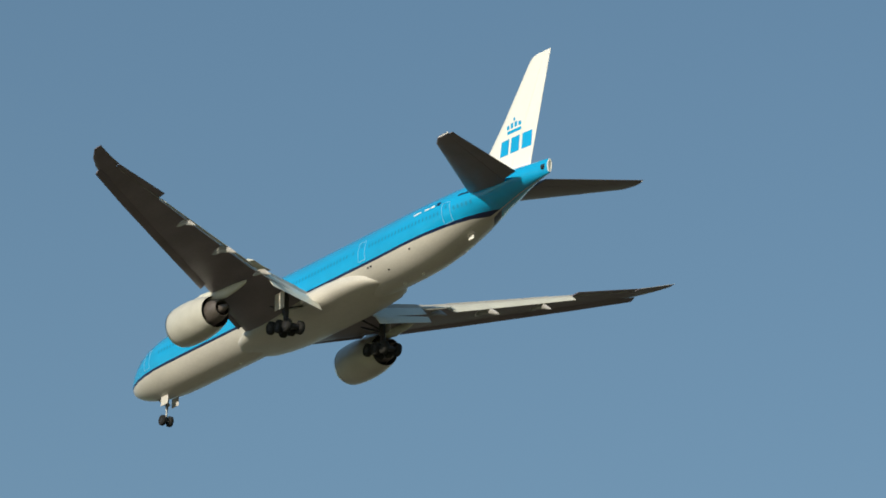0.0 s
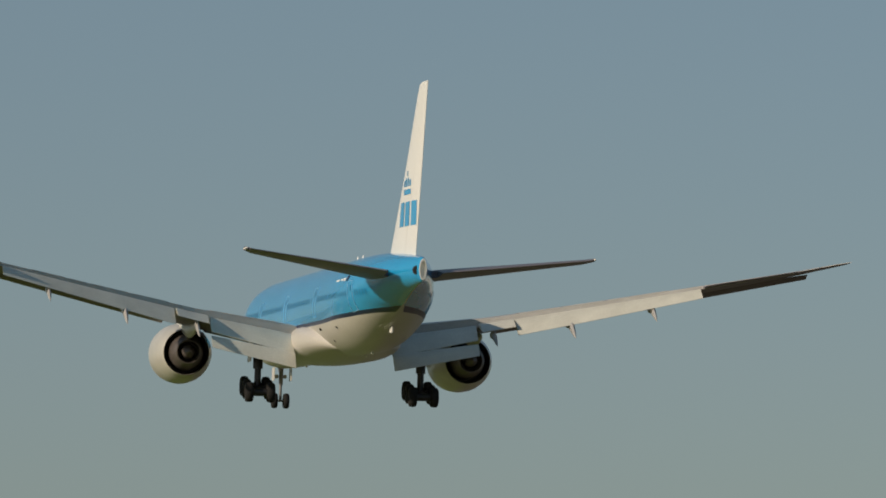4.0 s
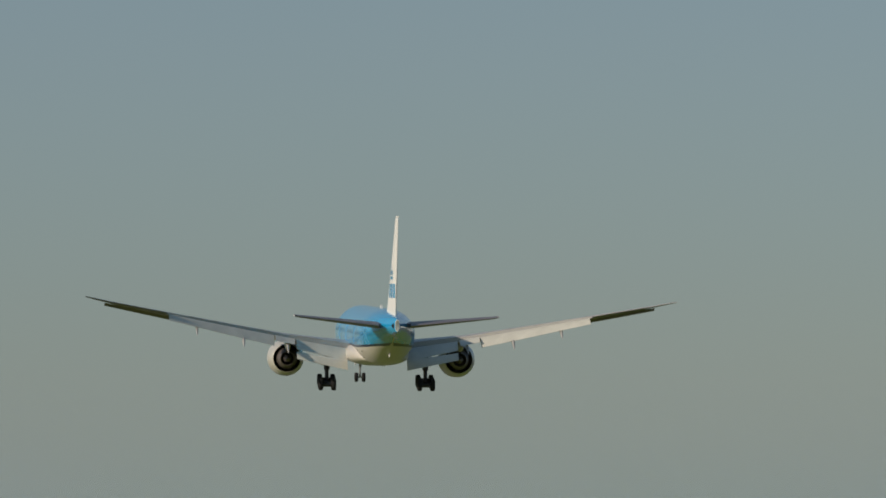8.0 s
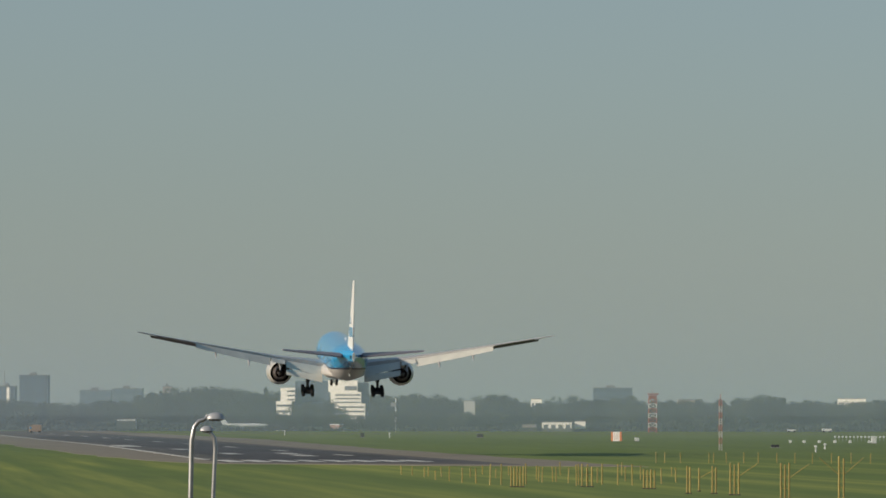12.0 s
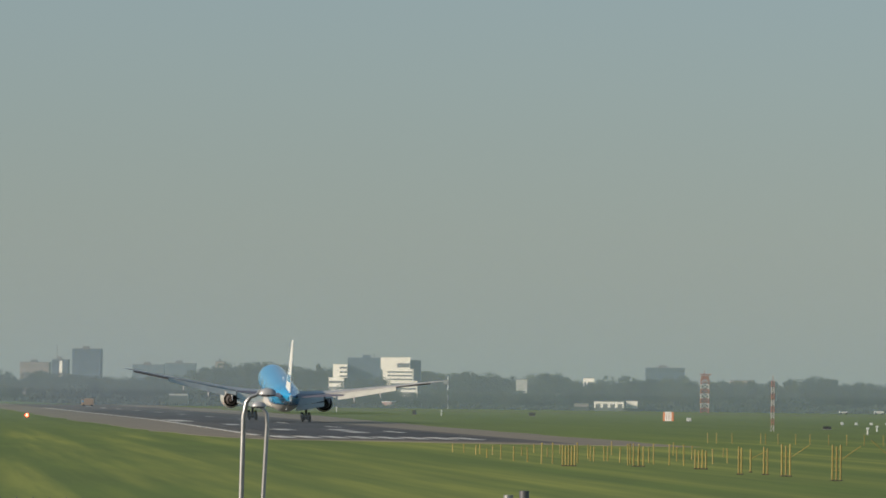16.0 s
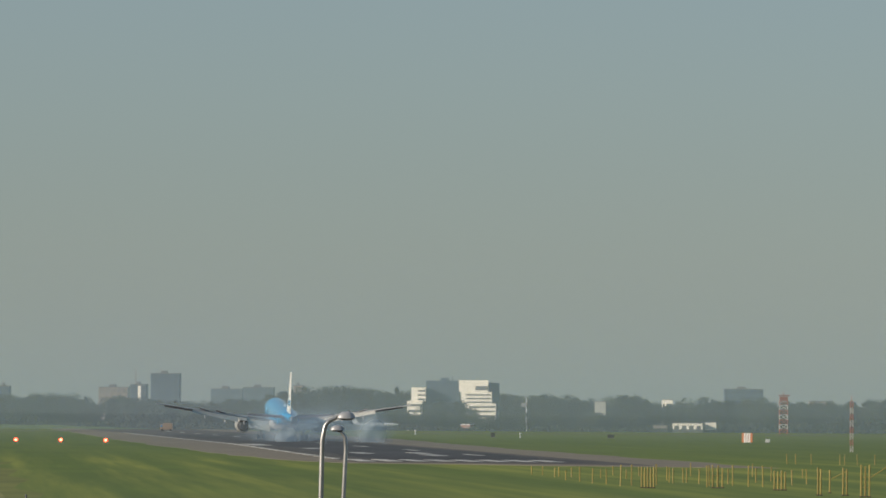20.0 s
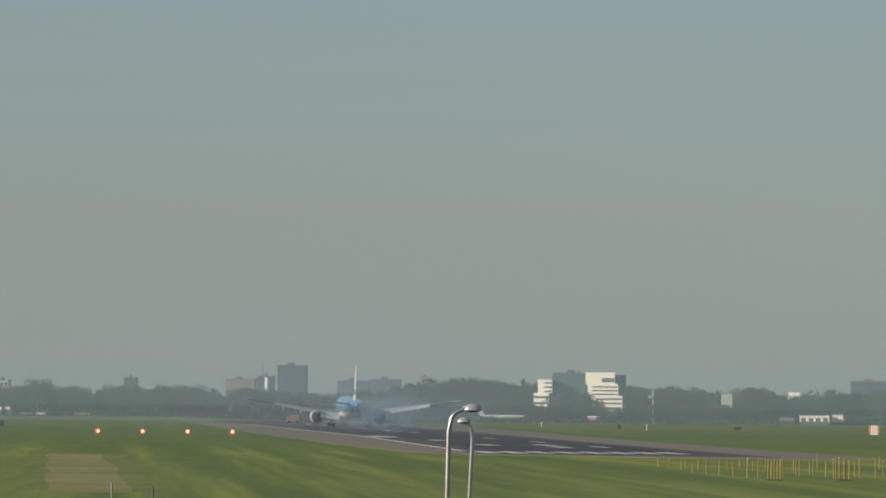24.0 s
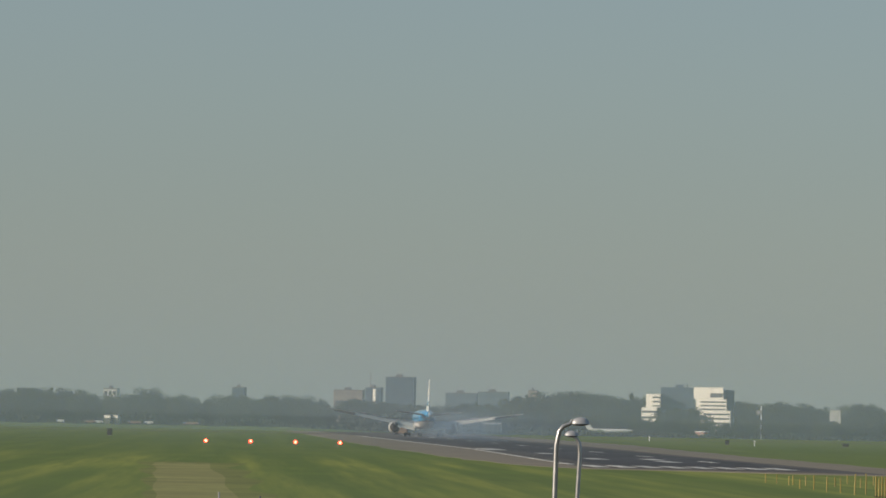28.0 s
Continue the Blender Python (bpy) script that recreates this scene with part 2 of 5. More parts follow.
def hull_shell(name, low, high, material, label, n):
    """A strip of the hull's skin between two angles, given as functions of the station."""
    rings = [[hull_point(s, low(s) + (high(s) - low(s)) * i / n) for i in range(n + 1)] for s in STATIONS]
    return part(name, loft(rings, closed=False), material, airliner, label, True)


hull = hull_shell("upper_fuselage", lambda s: hull_angle(s, paint_line(s)), lambda s: math.pi - hull_angle(s, paint_line(s)), BLUE, "sky-blue upper fuselage", 30)
hull_shell("stripe", lambda s: hull_angle(s, paint_line(s) - 0.24), lambda s: hull_angle(s, paint_line(s)), NAVY, "thin navy stripe", 2)
hull_shell("stripe", lambda s: math.pi - hull_angle(s, paint_line(s)), lambda s: math.pi - hull_angle(s, paint_line(s) - 0.24), NAVY, "thin navy stripe", 2)
hull_shell("lower_fuselage", lambda s: math.pi - hull_angle(s, paint_line(s) - 0.24), lambda s: 2 * math.pi + hull_angle(s, paint_line(s) - 0.24), BELLY, "pale grey belly", 26)

# tail cone end with the dark exhaust of the auxiliary power unit
bm = bmesh.new()
loft([[Vector((0.23 * k * math.cos(a), NOSE - 73.3 + dy, 1.48 + 0.66 * k * math.sin(a))) for a in [6.28318 * i / 20 for i in range(20)]] for k, dy in ((1.0, 0.12), (1.0, -0.06), (0.8, -0.07), (0.72, 0.3))], bm=bm)
part("tail_cone_end", bm, FIN_WHITE, airliner, "bright white tail cone end", True)
bm = turned([(-0.02, 0.02), (0.0, 0.27), (0.3, 0.30)], (-0.25, NOSE - 72.9, 1.45), 16)
part("exhaust_opening", bm, DARK, airliner, "dark exhaust opening", True)

# belly fairing round the wing roots
FAIR = [(22.0, (1.2, 0.3, -2.6)), (23.5, (2.5, 0.65, -2.4)), (25.5, (3.1, 1.0, -2.2)), (28, (3.36, 1.28, -2.06)), (32, (3.42, 1.38, -2.0)), (36, (3.42, 1.38, -2.0)),
        (40, (3.40, 1.36, -2.0)), (42.5, (3.28, 1.22, -2.02)), (44.5, (3.0, 1.0, -2.1)), (46, (2.5, 0.75, -2.2)), (47.5, (1.5, 0.4, -2.5))]
part("belly_fairing", loft([[Vector((w * math.copysign(abs(math.cos(a)) ** 0.8, math.cos(a)), NOSE - s, z + h * math.copysign(abs(math.sin(a)) ** 0.8, math.sin(a)))) for a in [6.28318 * i / 32 for i in range(32)]]
     for s, (w, h, z) in FAIR]), BELLY, airliner, "bulged pale grey wing fairing", True)

# windows, doors, cockpit panes
bm = bmesh.new()
bmesh.ops.create_circle(bm, cap_ends=True, radius=1, segments=10, matrix=Matrix.Diagonal((0.15, 0.21, 1, 1)))
pane_mesh = bpy.data.meshes.new("window")
bm.to_mesh(pane_mesh)
bm.free()
pane_mesh.materials.append(PANE)


def on_hull(s, height, side, out=0.012):
    """A pose on the hull's skin: x along the hull, y up it, z outwards."""
    a = hull_angle(s, height)
    a = a if side > 0 else math.pi - a
    p, e = hull_point(s, a), 0.01
    along = (hull_point(s - 0.3, a) - hull_point(s + 0.3, a)).normalized()
    up = (hull_point(s, a + (e if side > 0 else -e)) - p).normalized()
    normal = along.cross(up) if side < 0 else up.cross(along)
    if normal.dot(Vector((p.x, 0, p.z))) < 0:
        normal = -normal
    along = up.cross(normal)
    return Matrix(((along.x, up.x, normal.x, p.x + normal.x * out), (along.y, up.y, normal.y, p.y + normal.y * out), (along.z, up.z, normal.z, p.z + normal.z * out), (0, 0, 0, 1)))


DOORS = (6.6, 17.6, 31.5, 46.5, 60.2)
for side in (-1, 1):
    s = 9.2
    while s < 64:
        if all(abs(s - d) > 1.05 for d in DOORS) and not (44.2 < s < 45.0):
            shared("window", pane_mesh, hull, on_hull(s, 0.42, side))
        s += 0.56
    for d in DOORS:
        bm = bmesh.new()
        w, h = 0.56, 1.02
        for cx, cy, sx, sy in ((-w, 0, 0.045, 2 * h), (w, 0, 0.045, 2 * h), (0, h, 2 * w, 0.045), (0, -h, 2 * w, 0.045)):
            k = 5 if sy > 1 else 1
            for i in range(k):
                y0 = cy - sy / 2 + sy * (i + 0.5) / k
                m = on_hull(d - cx, 0.25 + y0 * 0.93, side)
                box(bm, (0, 0, 0), (sx, sy / k, 0.02), m)
        door = part("door", bm, OUTLINE, airliner, "pale-outlined cabin door")
        shared("door_window", pane_mesh, door, on_hull(d, 0.75, side, 0.015))
    for i in range(3):
        bm = bmesh.new()
        box(bm, (0, 0, 0), (0.62, 0.5, 0.03), on_hull(2.75 + 0.55 * i, 0.85 + 0.12 * i, side))
        part("cockpit_pane", bm, PANE, airliner)
# small white lettering bars and a dark flag patch ahead of the rear door
for side in (-1, 1):
    for i, (s, w, h) in enumerate(((55.6, 1.2, 0.15), (57.2, 0.8, 0.15), (58.1, 0.6, 0.22))):
        bm = bmesh.new()
        box(bm, (0, 0, 0), (w, h, 0.02), on_hull(s, 1.35, side))
        part("title_bar", bm, MARK_WHITE, airliner, "small white lettering bar")
    bm = bmesh.new()
    box(bm, (0, 0, 0), (0.6, 0.36, 0.02), on_hull(58.95, 1.4, side))
    part("flag_patch", bm, NAVY, airliner, "dark flag patch")
    bm = bmesh.new()
    box(bm, (0, 0, 0), (1.9, 0.16, 0.02), on_hull(62.8, 1.45, side))
    part("registration_bar", bm, NAVY, airliner, "dark registration bar")
    for s, z in ((54.0, -1.55), (49.8, -2.3), (47.6, -1.5), (47.1, -1.5)):
        bm = bmesh.new()
        box(bm, (0, 0, 0), (0.24, 0.18, 0.03), on_hull(s, z, side), 0.0)
        part("vent", bm, DARK, airliner, "small dark vent in the belly")
for s, l, h in ((52.5, 0.34, 0.22), (49.5, 0.34, 0.22), (60.6, 0.8, 0.42), (20.0, 0.34, 0.22)):
    bm = bmesh.new()
    w, hh, z = between(s, HULL)
    box(bm, (0, NOSE - s, z - hh - h / 2 + 0.05), (0.12, l, h), None, 0.03)
    part("belly_blade" if s < 60 else "tail_skid", bm, MARK_WHITE, airliner, "white blade under the hull")
for s in (44.0, 46.5):
    bm = bmesh.new()
    loft([[Vector((0, NOSE - s, 3.05)), Vector((0.05, NOSE - s - 0.3, 3.05)), Vector((0, NOSE - s - 0.6, 3.05)), Vector((-0.05, NOSE - s - 0.3, 3.05))],
          [Vector((0, NOSE - s - 0.25, 3.32)), Vector((0.03, NOSE - s - 0.4, 3.45)), Vector((0, NOSE - s - 0.6, 3.45)), Vector((-0.03, NOSE - s - 0.4, 3.45))]], bm=bm)
    part("roof_antenna", bm, MARK_WHITE, airliner)

# ---- wings ----
LEAD = [(0, 13.8), (3.0, 11.7), (10.0, 6.75), (29.4, -5.6), (30.6, -6.6), (31.6, -7.8), (32.4, -9.4)]
TRAIL = [(0, -3.0), (3.0, -3.1), (10.0, -3.4), (29.4, -8.9), (30.6, -9.45), (31.6, -10.05), (32.4, -10.6)]
RISE = [(0, -2.0), (3, -1.62), (10, -0.50), (16, 0.64), (23.3, 2.10), (29.4, 3.32), (32.4, 4.02)]
TWIST = [(0, -1.0), (10, -2.2), (23, -2.8), (32.4, -2.5)]  # washout, degrees
THICK = [(0, 0.135), (3, 0.12), (10, 0.098), (23, 0.085), (32.4, 0.08)]


def foil(c):
    """Half thickness of an aerofoil at a share c of its chord."""
    return 5 * (0.2969 * math.sqrt(c) - 0.1260 * c - 0.3516 * c * c + 0.2843 * c ** 3 - 0.1015 * c ** 4)


def section(x, lead, trail, z, thick, start=0.0, end=1.0, n=9, twist=0.0, side=1, camber=0.004):
    """A closed loop round the aerofoil between two shares of the chord."""
    chord = lead - trail
    cs = [start + (end - start) * (1 - math.cos(math.pi * i / n)) / 2 for i in range(n + 1)]
    up, low = [], []
    for c in cs:
        mid = camber * chord * 4 * c * (1 - c) - math.tan(twist) * chord * (c - 0.3)
        t = max(foil(c) * thick * chord, 0.012)
        up.append(Vector((side * x, lead - c * chord, z + mid + t)))
        low.append(Vector((side * x, lead - c * chord, z + mid - t)))
    return up + low[::-1]


def wing_section(x, start, end, side):
    return section(x, between(x, LEAD), between(x, TRAIL), between(x, RISE), between(x, THICK), start, end, 9, radians(between(x, TWIST)), side)


def hung(name, side, x0, x1, gap, drop, share, angle, material, label, thick=0.13, start=0.0):
    """A flap, aileron or slat: a small aerofoil hung behind and under the wing. gap, drop: metres behind and under the hinge line at each end."""
    rings = []
    for i in range(5):
        x = x0 + (x1 - x0) * i / 4
        le, te, z = between(x, LEAD), between(x, TRAIL), between(x, RISE)
        chord = (le - te) * share
        hinge = Vector((0, te + (le - te) * start - gap, z - math.tan(radians(between(x, TWIST))) * (le - te) * (0.7 - start) - drop))
        ring = section(x, 0, -chord, 0, thick, 0, 1, 7, 0, side)
        q = Matrix.Rotation(radians(angle), 4, "X")
        rings.append([q @ Vector((0, p.y, p.z)) + Vector((p.x, hinge.y, hinge.z)) for p in ring])
    return part(name, loft(rings), material, airliner, label, True)


SPOILERS, BOGIES = [], []
WING_PARTS = ("wing", "outer_wing", "raked_tip", "inner_flap", "inner_flap_rear_leaf", "flaperon", "outer_flap", "aileron", "slat", "flap_track_fairing", "engine_cowl", "pylon")
for side in (-1, 1):
    bm = bmesh.new()
    xs = [0, 2.0, 3.0, 5, 7.5, 10, 13, 16, 19, 21.5, 23.3]
    loft([wing_section(x, 0.0, 0.76, side) for x in xs], bm=bm)
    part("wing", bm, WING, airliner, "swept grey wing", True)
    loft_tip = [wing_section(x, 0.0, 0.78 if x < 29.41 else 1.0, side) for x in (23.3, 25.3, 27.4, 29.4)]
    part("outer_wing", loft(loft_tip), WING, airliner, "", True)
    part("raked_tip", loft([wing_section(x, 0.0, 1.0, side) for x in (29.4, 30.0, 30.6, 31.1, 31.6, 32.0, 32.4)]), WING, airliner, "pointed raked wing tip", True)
    # lowered flaps: two leaves inboard, one outboard, the flaperon between them and the aileron outside
    hung("inner_flap", side, 3.3, 8.95, 0.0, 0.12, 0.165, 35, FLAP, "lowered light grey flap", 0.13, 0.22)
    hung("inner_flap_rear_leaf", side, 3.3, 8.95, 0.0, 1.46, 0.10, 47, FLAP, "steep rear flap leaf", 0.12, 0.078)
    hung("flaperon", side, 9.15, 11.3, 0.0, 0.06, 0.20, 16, FLAP, "drooped flaperon", 0.12, 0.22)
    hung("outer_flap", side, 11.45, 23.2, 0.0, 0.07, 0.235, 30, FLAP, "lowered light grey flap", 0.11, 0.215)
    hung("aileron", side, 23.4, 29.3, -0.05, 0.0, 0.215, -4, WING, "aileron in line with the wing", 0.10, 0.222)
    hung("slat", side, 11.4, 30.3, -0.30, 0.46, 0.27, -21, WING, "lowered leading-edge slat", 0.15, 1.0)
    hung("slat", side, 3.9, 8.3, -0.30, 0.40, 0.07, -20, WING, "lowered leading-edge slat", 0.17, 1.0)
    for k, (xa, xb) in enumerate(((4.2, 6.4), (6.6, 8.8), (11.8, 14.4), (14.6, 17.2), (17.4, 18.7), (18.9, 21.2))):
        rings = []
        xm = (xa + xb) / 2
        zh = lambda x, c: between(x, RISE) - math.tan(radians(between(x, TWIST))) * (between(x, LEAD) - between(x, TRAIL)) * (c - 0.3)
        skin = lambda x, c: zh(x, c) + (0.016 * c * (1 - c) + foil(c) * between(x, THICK)) * (between(x, LEAD) - between(x, TRAIL))
        yc = lambda x, c: between(x, LEAD) - c * (between(x, LEAD) - between(x, TRAIL))
        pivot = Vector((side * xm, yc(xm, 0.64), skin(xm, 0.64) + 0.03))
        for c in (0.64, 0.70, 0.762):
            rings.append([Vector((side * x, yc(x, c), skin(x, c) + 0.035)) - pivot for x in (xa, xb)] + [Vector((side * x, yc(x, c), skin(x, c) - 0.03)) - pivot for x in (xb, xa)])
        sp = part("spoiler", loft(rings), WING, airliner, "hinged spoiler panel on the wing")
        sp.matrix_basis = Matrix.Translation(pivot)
        SPOILERS.append((sp, pivot))
    for x, l, r in ((9.95, 3.3, 0.24), (14.9, 4.4, 0.30), (20.1, 3.6, 0.25)):
        te, z, le = between(x, TRAIL), between(x, RISE), between(x, LEAD)
        prof = [(0.0, 0.03), (0.06, 0.4), (0.18, 0.8), (0.4, 1.0), (0.65, 0.92), (0.85, 0.55), (1.0, 0.06)]
        rings = []
        for k, f in prof:
            y = te + l * 0.70 - l * k
            zz = z - 0.62 - 0.4 * r - (0.5 * (k - 0.5) * l if k > 0.5 else 0)
            rings.append([Vector((side * x + 0.62 * r * f * math.cos(a), y, zz + 1.2 * r * f * math.sin(a))) for a in [6.28318 * i / 12 for i in range(12)]])
        part("flap_track_fairing", loft(rings), FAIRING, airliner, "grey canoe-shaped fairing under the wing", True)

# up- and aft-facing skins go lighter: sunlit top and shaded underside put into colour
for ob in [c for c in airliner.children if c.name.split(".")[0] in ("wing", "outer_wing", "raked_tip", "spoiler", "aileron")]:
    ob.data.materials.append(WING_LIT)
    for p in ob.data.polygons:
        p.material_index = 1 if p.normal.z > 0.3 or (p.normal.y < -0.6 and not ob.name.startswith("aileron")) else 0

# ---- engines ----
for side in (-1, 1):
    c = (side * 9.65, 6.3, -2.78)
    cowl = part("engine_cowl", turned([(5.9, 1.588), (6.05, 1.693), (6.08, 1.776), (5.95, 1.881), (5.4, 1.996), (4.2, 2.059), (2.9, 2.038), (1.4, 1.902), (0.3, 1.672), (-0.1, 1.567), (-0.12, 1.536), (0.2, 1.505), (1.6, 1.515), (3.2, 1.588), (5.9, 1.588)], c, 44), NACELLE, airliner, "large pale grey engine cowl", True)
    part("inlet_lip", turned([(5.95, 1.630), (6.10, 1.693), (6.14, 1.776), (6.06, 1.881), (5.75, 1.959)], c, 44), LIP, cowl, "bright metal inlet lip", True)
    part("bypass_duct", turned([(1.5, 1.53), (1.3, 1.35), (1.3, 1.0)], c, 36), DUCT, cowl, "dark bypass duct", True)
    part("nozzle_lining", turned([(-0.125, 1.538), (0.1, 1.488), (1.45, 1.488)], c, 36), DUCT, cowl, "dark nozzle lining", True)
    part("fan_disc", turned([(4.6, 1.5), (4.7, 0.5), (5.2, 0.03)], c, 36), DUCT, cowl, "", True)
    part("core_cowl", turned([(3.2, 1.22), (1.6, 1.26), (0.2, 1.20), (-0.9, 0.98), (-1.5, 0.80), (-1.5, 0.74), (-0.7, 0.70), (-0.5, 0.4)], c, 36), CORE, cowl, "heat-tinted metal core cowl", True)
    part("exhaust_plug", turned([(-0.5, 0.52), (-1.5, 0.42), (-2.2, 0.20), (-2.5, 0.03)], c, 24, caps=True), CORE, cowl, "pointed exhaust plug", True)
    rings = []
    for y, zb, zu, w in ((11.6, -0.90, -0.82, 0.05), (10.4, -1.0, -0.55, 0.26), (8.6, -1.15, -0.35, 0.36), (6.6, -1.6, -0.5, 0.38), (4.4, -1.9, -0.8, 0.34), (2.2, -1.75, -0.95, 0.22), (0.6, -1.45, -1.1, 0.05)):
        rings.append([Vector((side * 9.65 + w * math.cos(a), y, (zb + zu) / 2 + (zu - zb) / 2 * math.sin(a))) for a in [6.28318 * i / 12 for i in range(12)]])
    part("pylon", loft(rings), FLAP, airliner, "pale engine pylon", True)

# ---- tail ----
FIN = [(2.0, (-21.6, -33.0, 0.10)), (2.9, (-23.8, -33.2, 0.10)), (8.0, (-28.8, -34.7, 0.095)), (12.4, (-32.6, -36.0, 0.09)), (12.9, (-33.2, -36.15, 0.085)), (13.0, (-33.6, -36.2, 0.07))]


def fin_section(z, start, end):
    le, te, th = between(z, FIN)
    return [Vector((p.z, p.y, z)) for p in section(0, le, te, 0, th, start, end, 9, camber=0.0)]


FIN_Z = (2.0, 2.3, 2.9, 4.5, 6.2, 8.0, 10.0, 12.4, 12.9, 13.0)
fin = part("fin", loft([fin_section(z, 0, 0.70) for z in FIN_Z]), FIN_WHITE, airliner, "tall white fin", True)
part("rudder", loft([fin_section(z, 0.704, 1.0) for z in FIN_Z if z > 2.1]), FIN_WHITE, airliner, "white rudder", True)
STABZ = [(0.6, (-24.6, -32.8, 1.32)), (1.6, (-25.6, -33.2, 1.42)), (10.2, (-32.9, -36.0, 2.35)), (10.75, (-33.9, -36.2, 2.45))]
for side in (-1, 1):
    def stab_section(x, a, b):
        le, te, z = between(x, STABZ)
        return section(x, le, te, z, 0.095, a, b, 8, 0, side, 0.0)
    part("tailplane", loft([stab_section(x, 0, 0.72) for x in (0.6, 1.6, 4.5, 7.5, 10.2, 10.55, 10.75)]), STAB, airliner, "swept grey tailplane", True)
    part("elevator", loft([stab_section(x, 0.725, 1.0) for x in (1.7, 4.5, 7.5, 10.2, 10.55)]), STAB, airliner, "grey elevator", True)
    part("tailplane_tip_light", box(bmesh.new(), (side * 10.72, -34.9, 2.45), (0.12, 1.5, 0.10), None, 0.03), MARK_WHITE, airliner)
# the emblem on the fin as plain blue shapes: three blocks, a bar and four dots
for side in (-1, 1):
    def on_fin(y, z):
        le, te, th = between(z, FIN)
        c = (le - y) / (le - te)
        return Vector((side * (foil(c) * th * (le - te) + 0.02), y, z))
    def fin_patch(y0, y1, z0, z1, name, lean=0.0):
        rings = [[on_fin(y0 + (y1 - y0) * i / 4 - lean * (z0 + (z1 - z0) * j / 2 - z0), z0 + (z1 - z0) * j / 2) for i in range(5)] for j in range(3)]
        part(name, loft(rings, closed=False), BLUE, fin, "plain sky-blue emblem shape")
    for y in (-29.3, -30.85, -32.5):
        fin_patch(y + 0.62, y - 0.62 if y > -32 else y - 0.78, 4.35, 5.85, "emblem_block", 0.12)
    fin_patch(-29.75, -31.85, 6.3, 6.62, "emblem_bar")
    for i in range(4):
        y = -29.85 - 0.6 * i
        fin_patch(y + 0.2, y - 0.2, 6.8, 7.2 + (0.12 if i in (1, 2) else 0), "emblem_dot")
    fin_patch(-30.65, -30.95, 7.45, 7.75, "emblem_dot")

# ---- landing gear ----

def wheel_mesh(r, w):
    bm = bmesh.new()
    prof = [(-w / 2, r * 0.50), (-w / 2, r * 0.82), (-w * 0.36, r * 0.97), (0, r), (w * 0.36, r * 0.97), (w / 2, r * 0.82), (w / 2, r * 0.50)]
    loft([[Vector((x, rr * math.cos(6.28318 * i / 24), rr * math.sin(6.28318 * i / 24))) for i in range(24)] for x, rr in prof], bm=bm, caps=False)
    n0 = len(bm.faces)
    hub = [(-w * 0.42, 0.02), (-w * 0.40, r * 0.2), (-w * 0.30, r * 0.42), (-w * 0.5, r * 0.52), (w * 0.5, r * 0.52), (w * 0.30, r * 0.42), (w * 0.40, r * 0.2), (w * 0.42, 0.02)]
    loft([[Vector((x, rr * math.cos(6.28318 * i / 24), rr * math.sin(6.28318 * i / 24))) for i in range(24)] for x, rr in hub], bm=bm, caps=False)
    bm.faces.ensure_lookup_table()
    bmesh.ops.recalc_face_normals(bm, faces=bm.faces[:])
    for i, f in enumerate(bm.faces):
        f.material_index, f.smooth = (0 if i < n0 else 1), True
    me = bpy.data.meshes.new("wheel")
    bm.to_mesh(me)
    bm.free()
    me.materials.append(TYRE)
    me.materials.append(GEAR)
    return me


BIG, SMALL = wheel_mesh(0.67, 0.52), wheel_mesh(0.55, 0.42)
for side in (-1, 1):
    x = side * 5.49
    bm = bmesh.new()
    rod(bm, (x, 0.2, -1.5), (x, 0.05, -3.9), 0.36, 0.32, 16)
    rod(bm, (x, 0.05, -3.9), (x, 0, -5.25), 0.22, 0.22, 14)
    rod(bm, (x, 0.05, -2.2), (x, 0.05, -2.5), 0.34, 0.34, 14)
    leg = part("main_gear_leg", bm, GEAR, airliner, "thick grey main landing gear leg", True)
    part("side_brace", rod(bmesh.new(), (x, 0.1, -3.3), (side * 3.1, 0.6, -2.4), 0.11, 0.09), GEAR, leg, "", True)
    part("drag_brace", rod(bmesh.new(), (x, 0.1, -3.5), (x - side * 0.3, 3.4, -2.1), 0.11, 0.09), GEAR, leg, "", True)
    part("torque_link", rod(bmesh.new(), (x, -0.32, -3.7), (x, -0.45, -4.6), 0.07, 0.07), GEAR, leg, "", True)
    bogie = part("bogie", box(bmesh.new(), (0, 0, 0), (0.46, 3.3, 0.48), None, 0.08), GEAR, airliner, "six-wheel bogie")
    bogie.matrix_basis = pose(x, 0, -5.28, 9, 0, 0)
    BOGIES.append((bogie, x))
    for y in (-1.46, 0, 1.46):
        part("axle", rod(bmesh.new(), (-0.9, y, 0), (0.9, y, 0), 0.26, None, 14), GEAR, bogie, "", True)
        for k in (-0.72, 0.72):
            shared("wheel", BIG, bogie, pose(k, y, 0))
    # the leg's door and the open bay behind it
    part("gear_door", box(bmesh.new(), (x + side * 0.55, 0.3, -2.6), (0.07, 1.7, 1.7), Matrix.Identity(4), 0.03), BELLY, airliner, "pale gear door hanging open")
bm = bmesh.new()
rod(bm, (0, 31.0, -2.4), (0, 31.15, -4.2), 0.17, 0.15, 14)
rod(bm, (0, 31.15, -4.2), (0, 31.2, -5.35), 0.10, 0.10, 12)
nose_leg = part("nose_gear_leg", bm, STEEL, airliner, "slim nose landing gear leg", True)
part("nose_axle", rod(bmesh.new(), (-0.55, 31.2, -5.35), (0.55, 31.2, -5.35), 0.08), STEEL, nose_leg, "", True)
part("nose_drag_brace", rod(bmesh.new(), (0, 31.1, -3.9), (0, 33.0, -2.6), 0.07), STEEL, nose_leg, "", True)
for k in (-0.42, 0.42):
    shared("wheel", SMALL, nose_leg, pose(k, 31.2, -5.35))
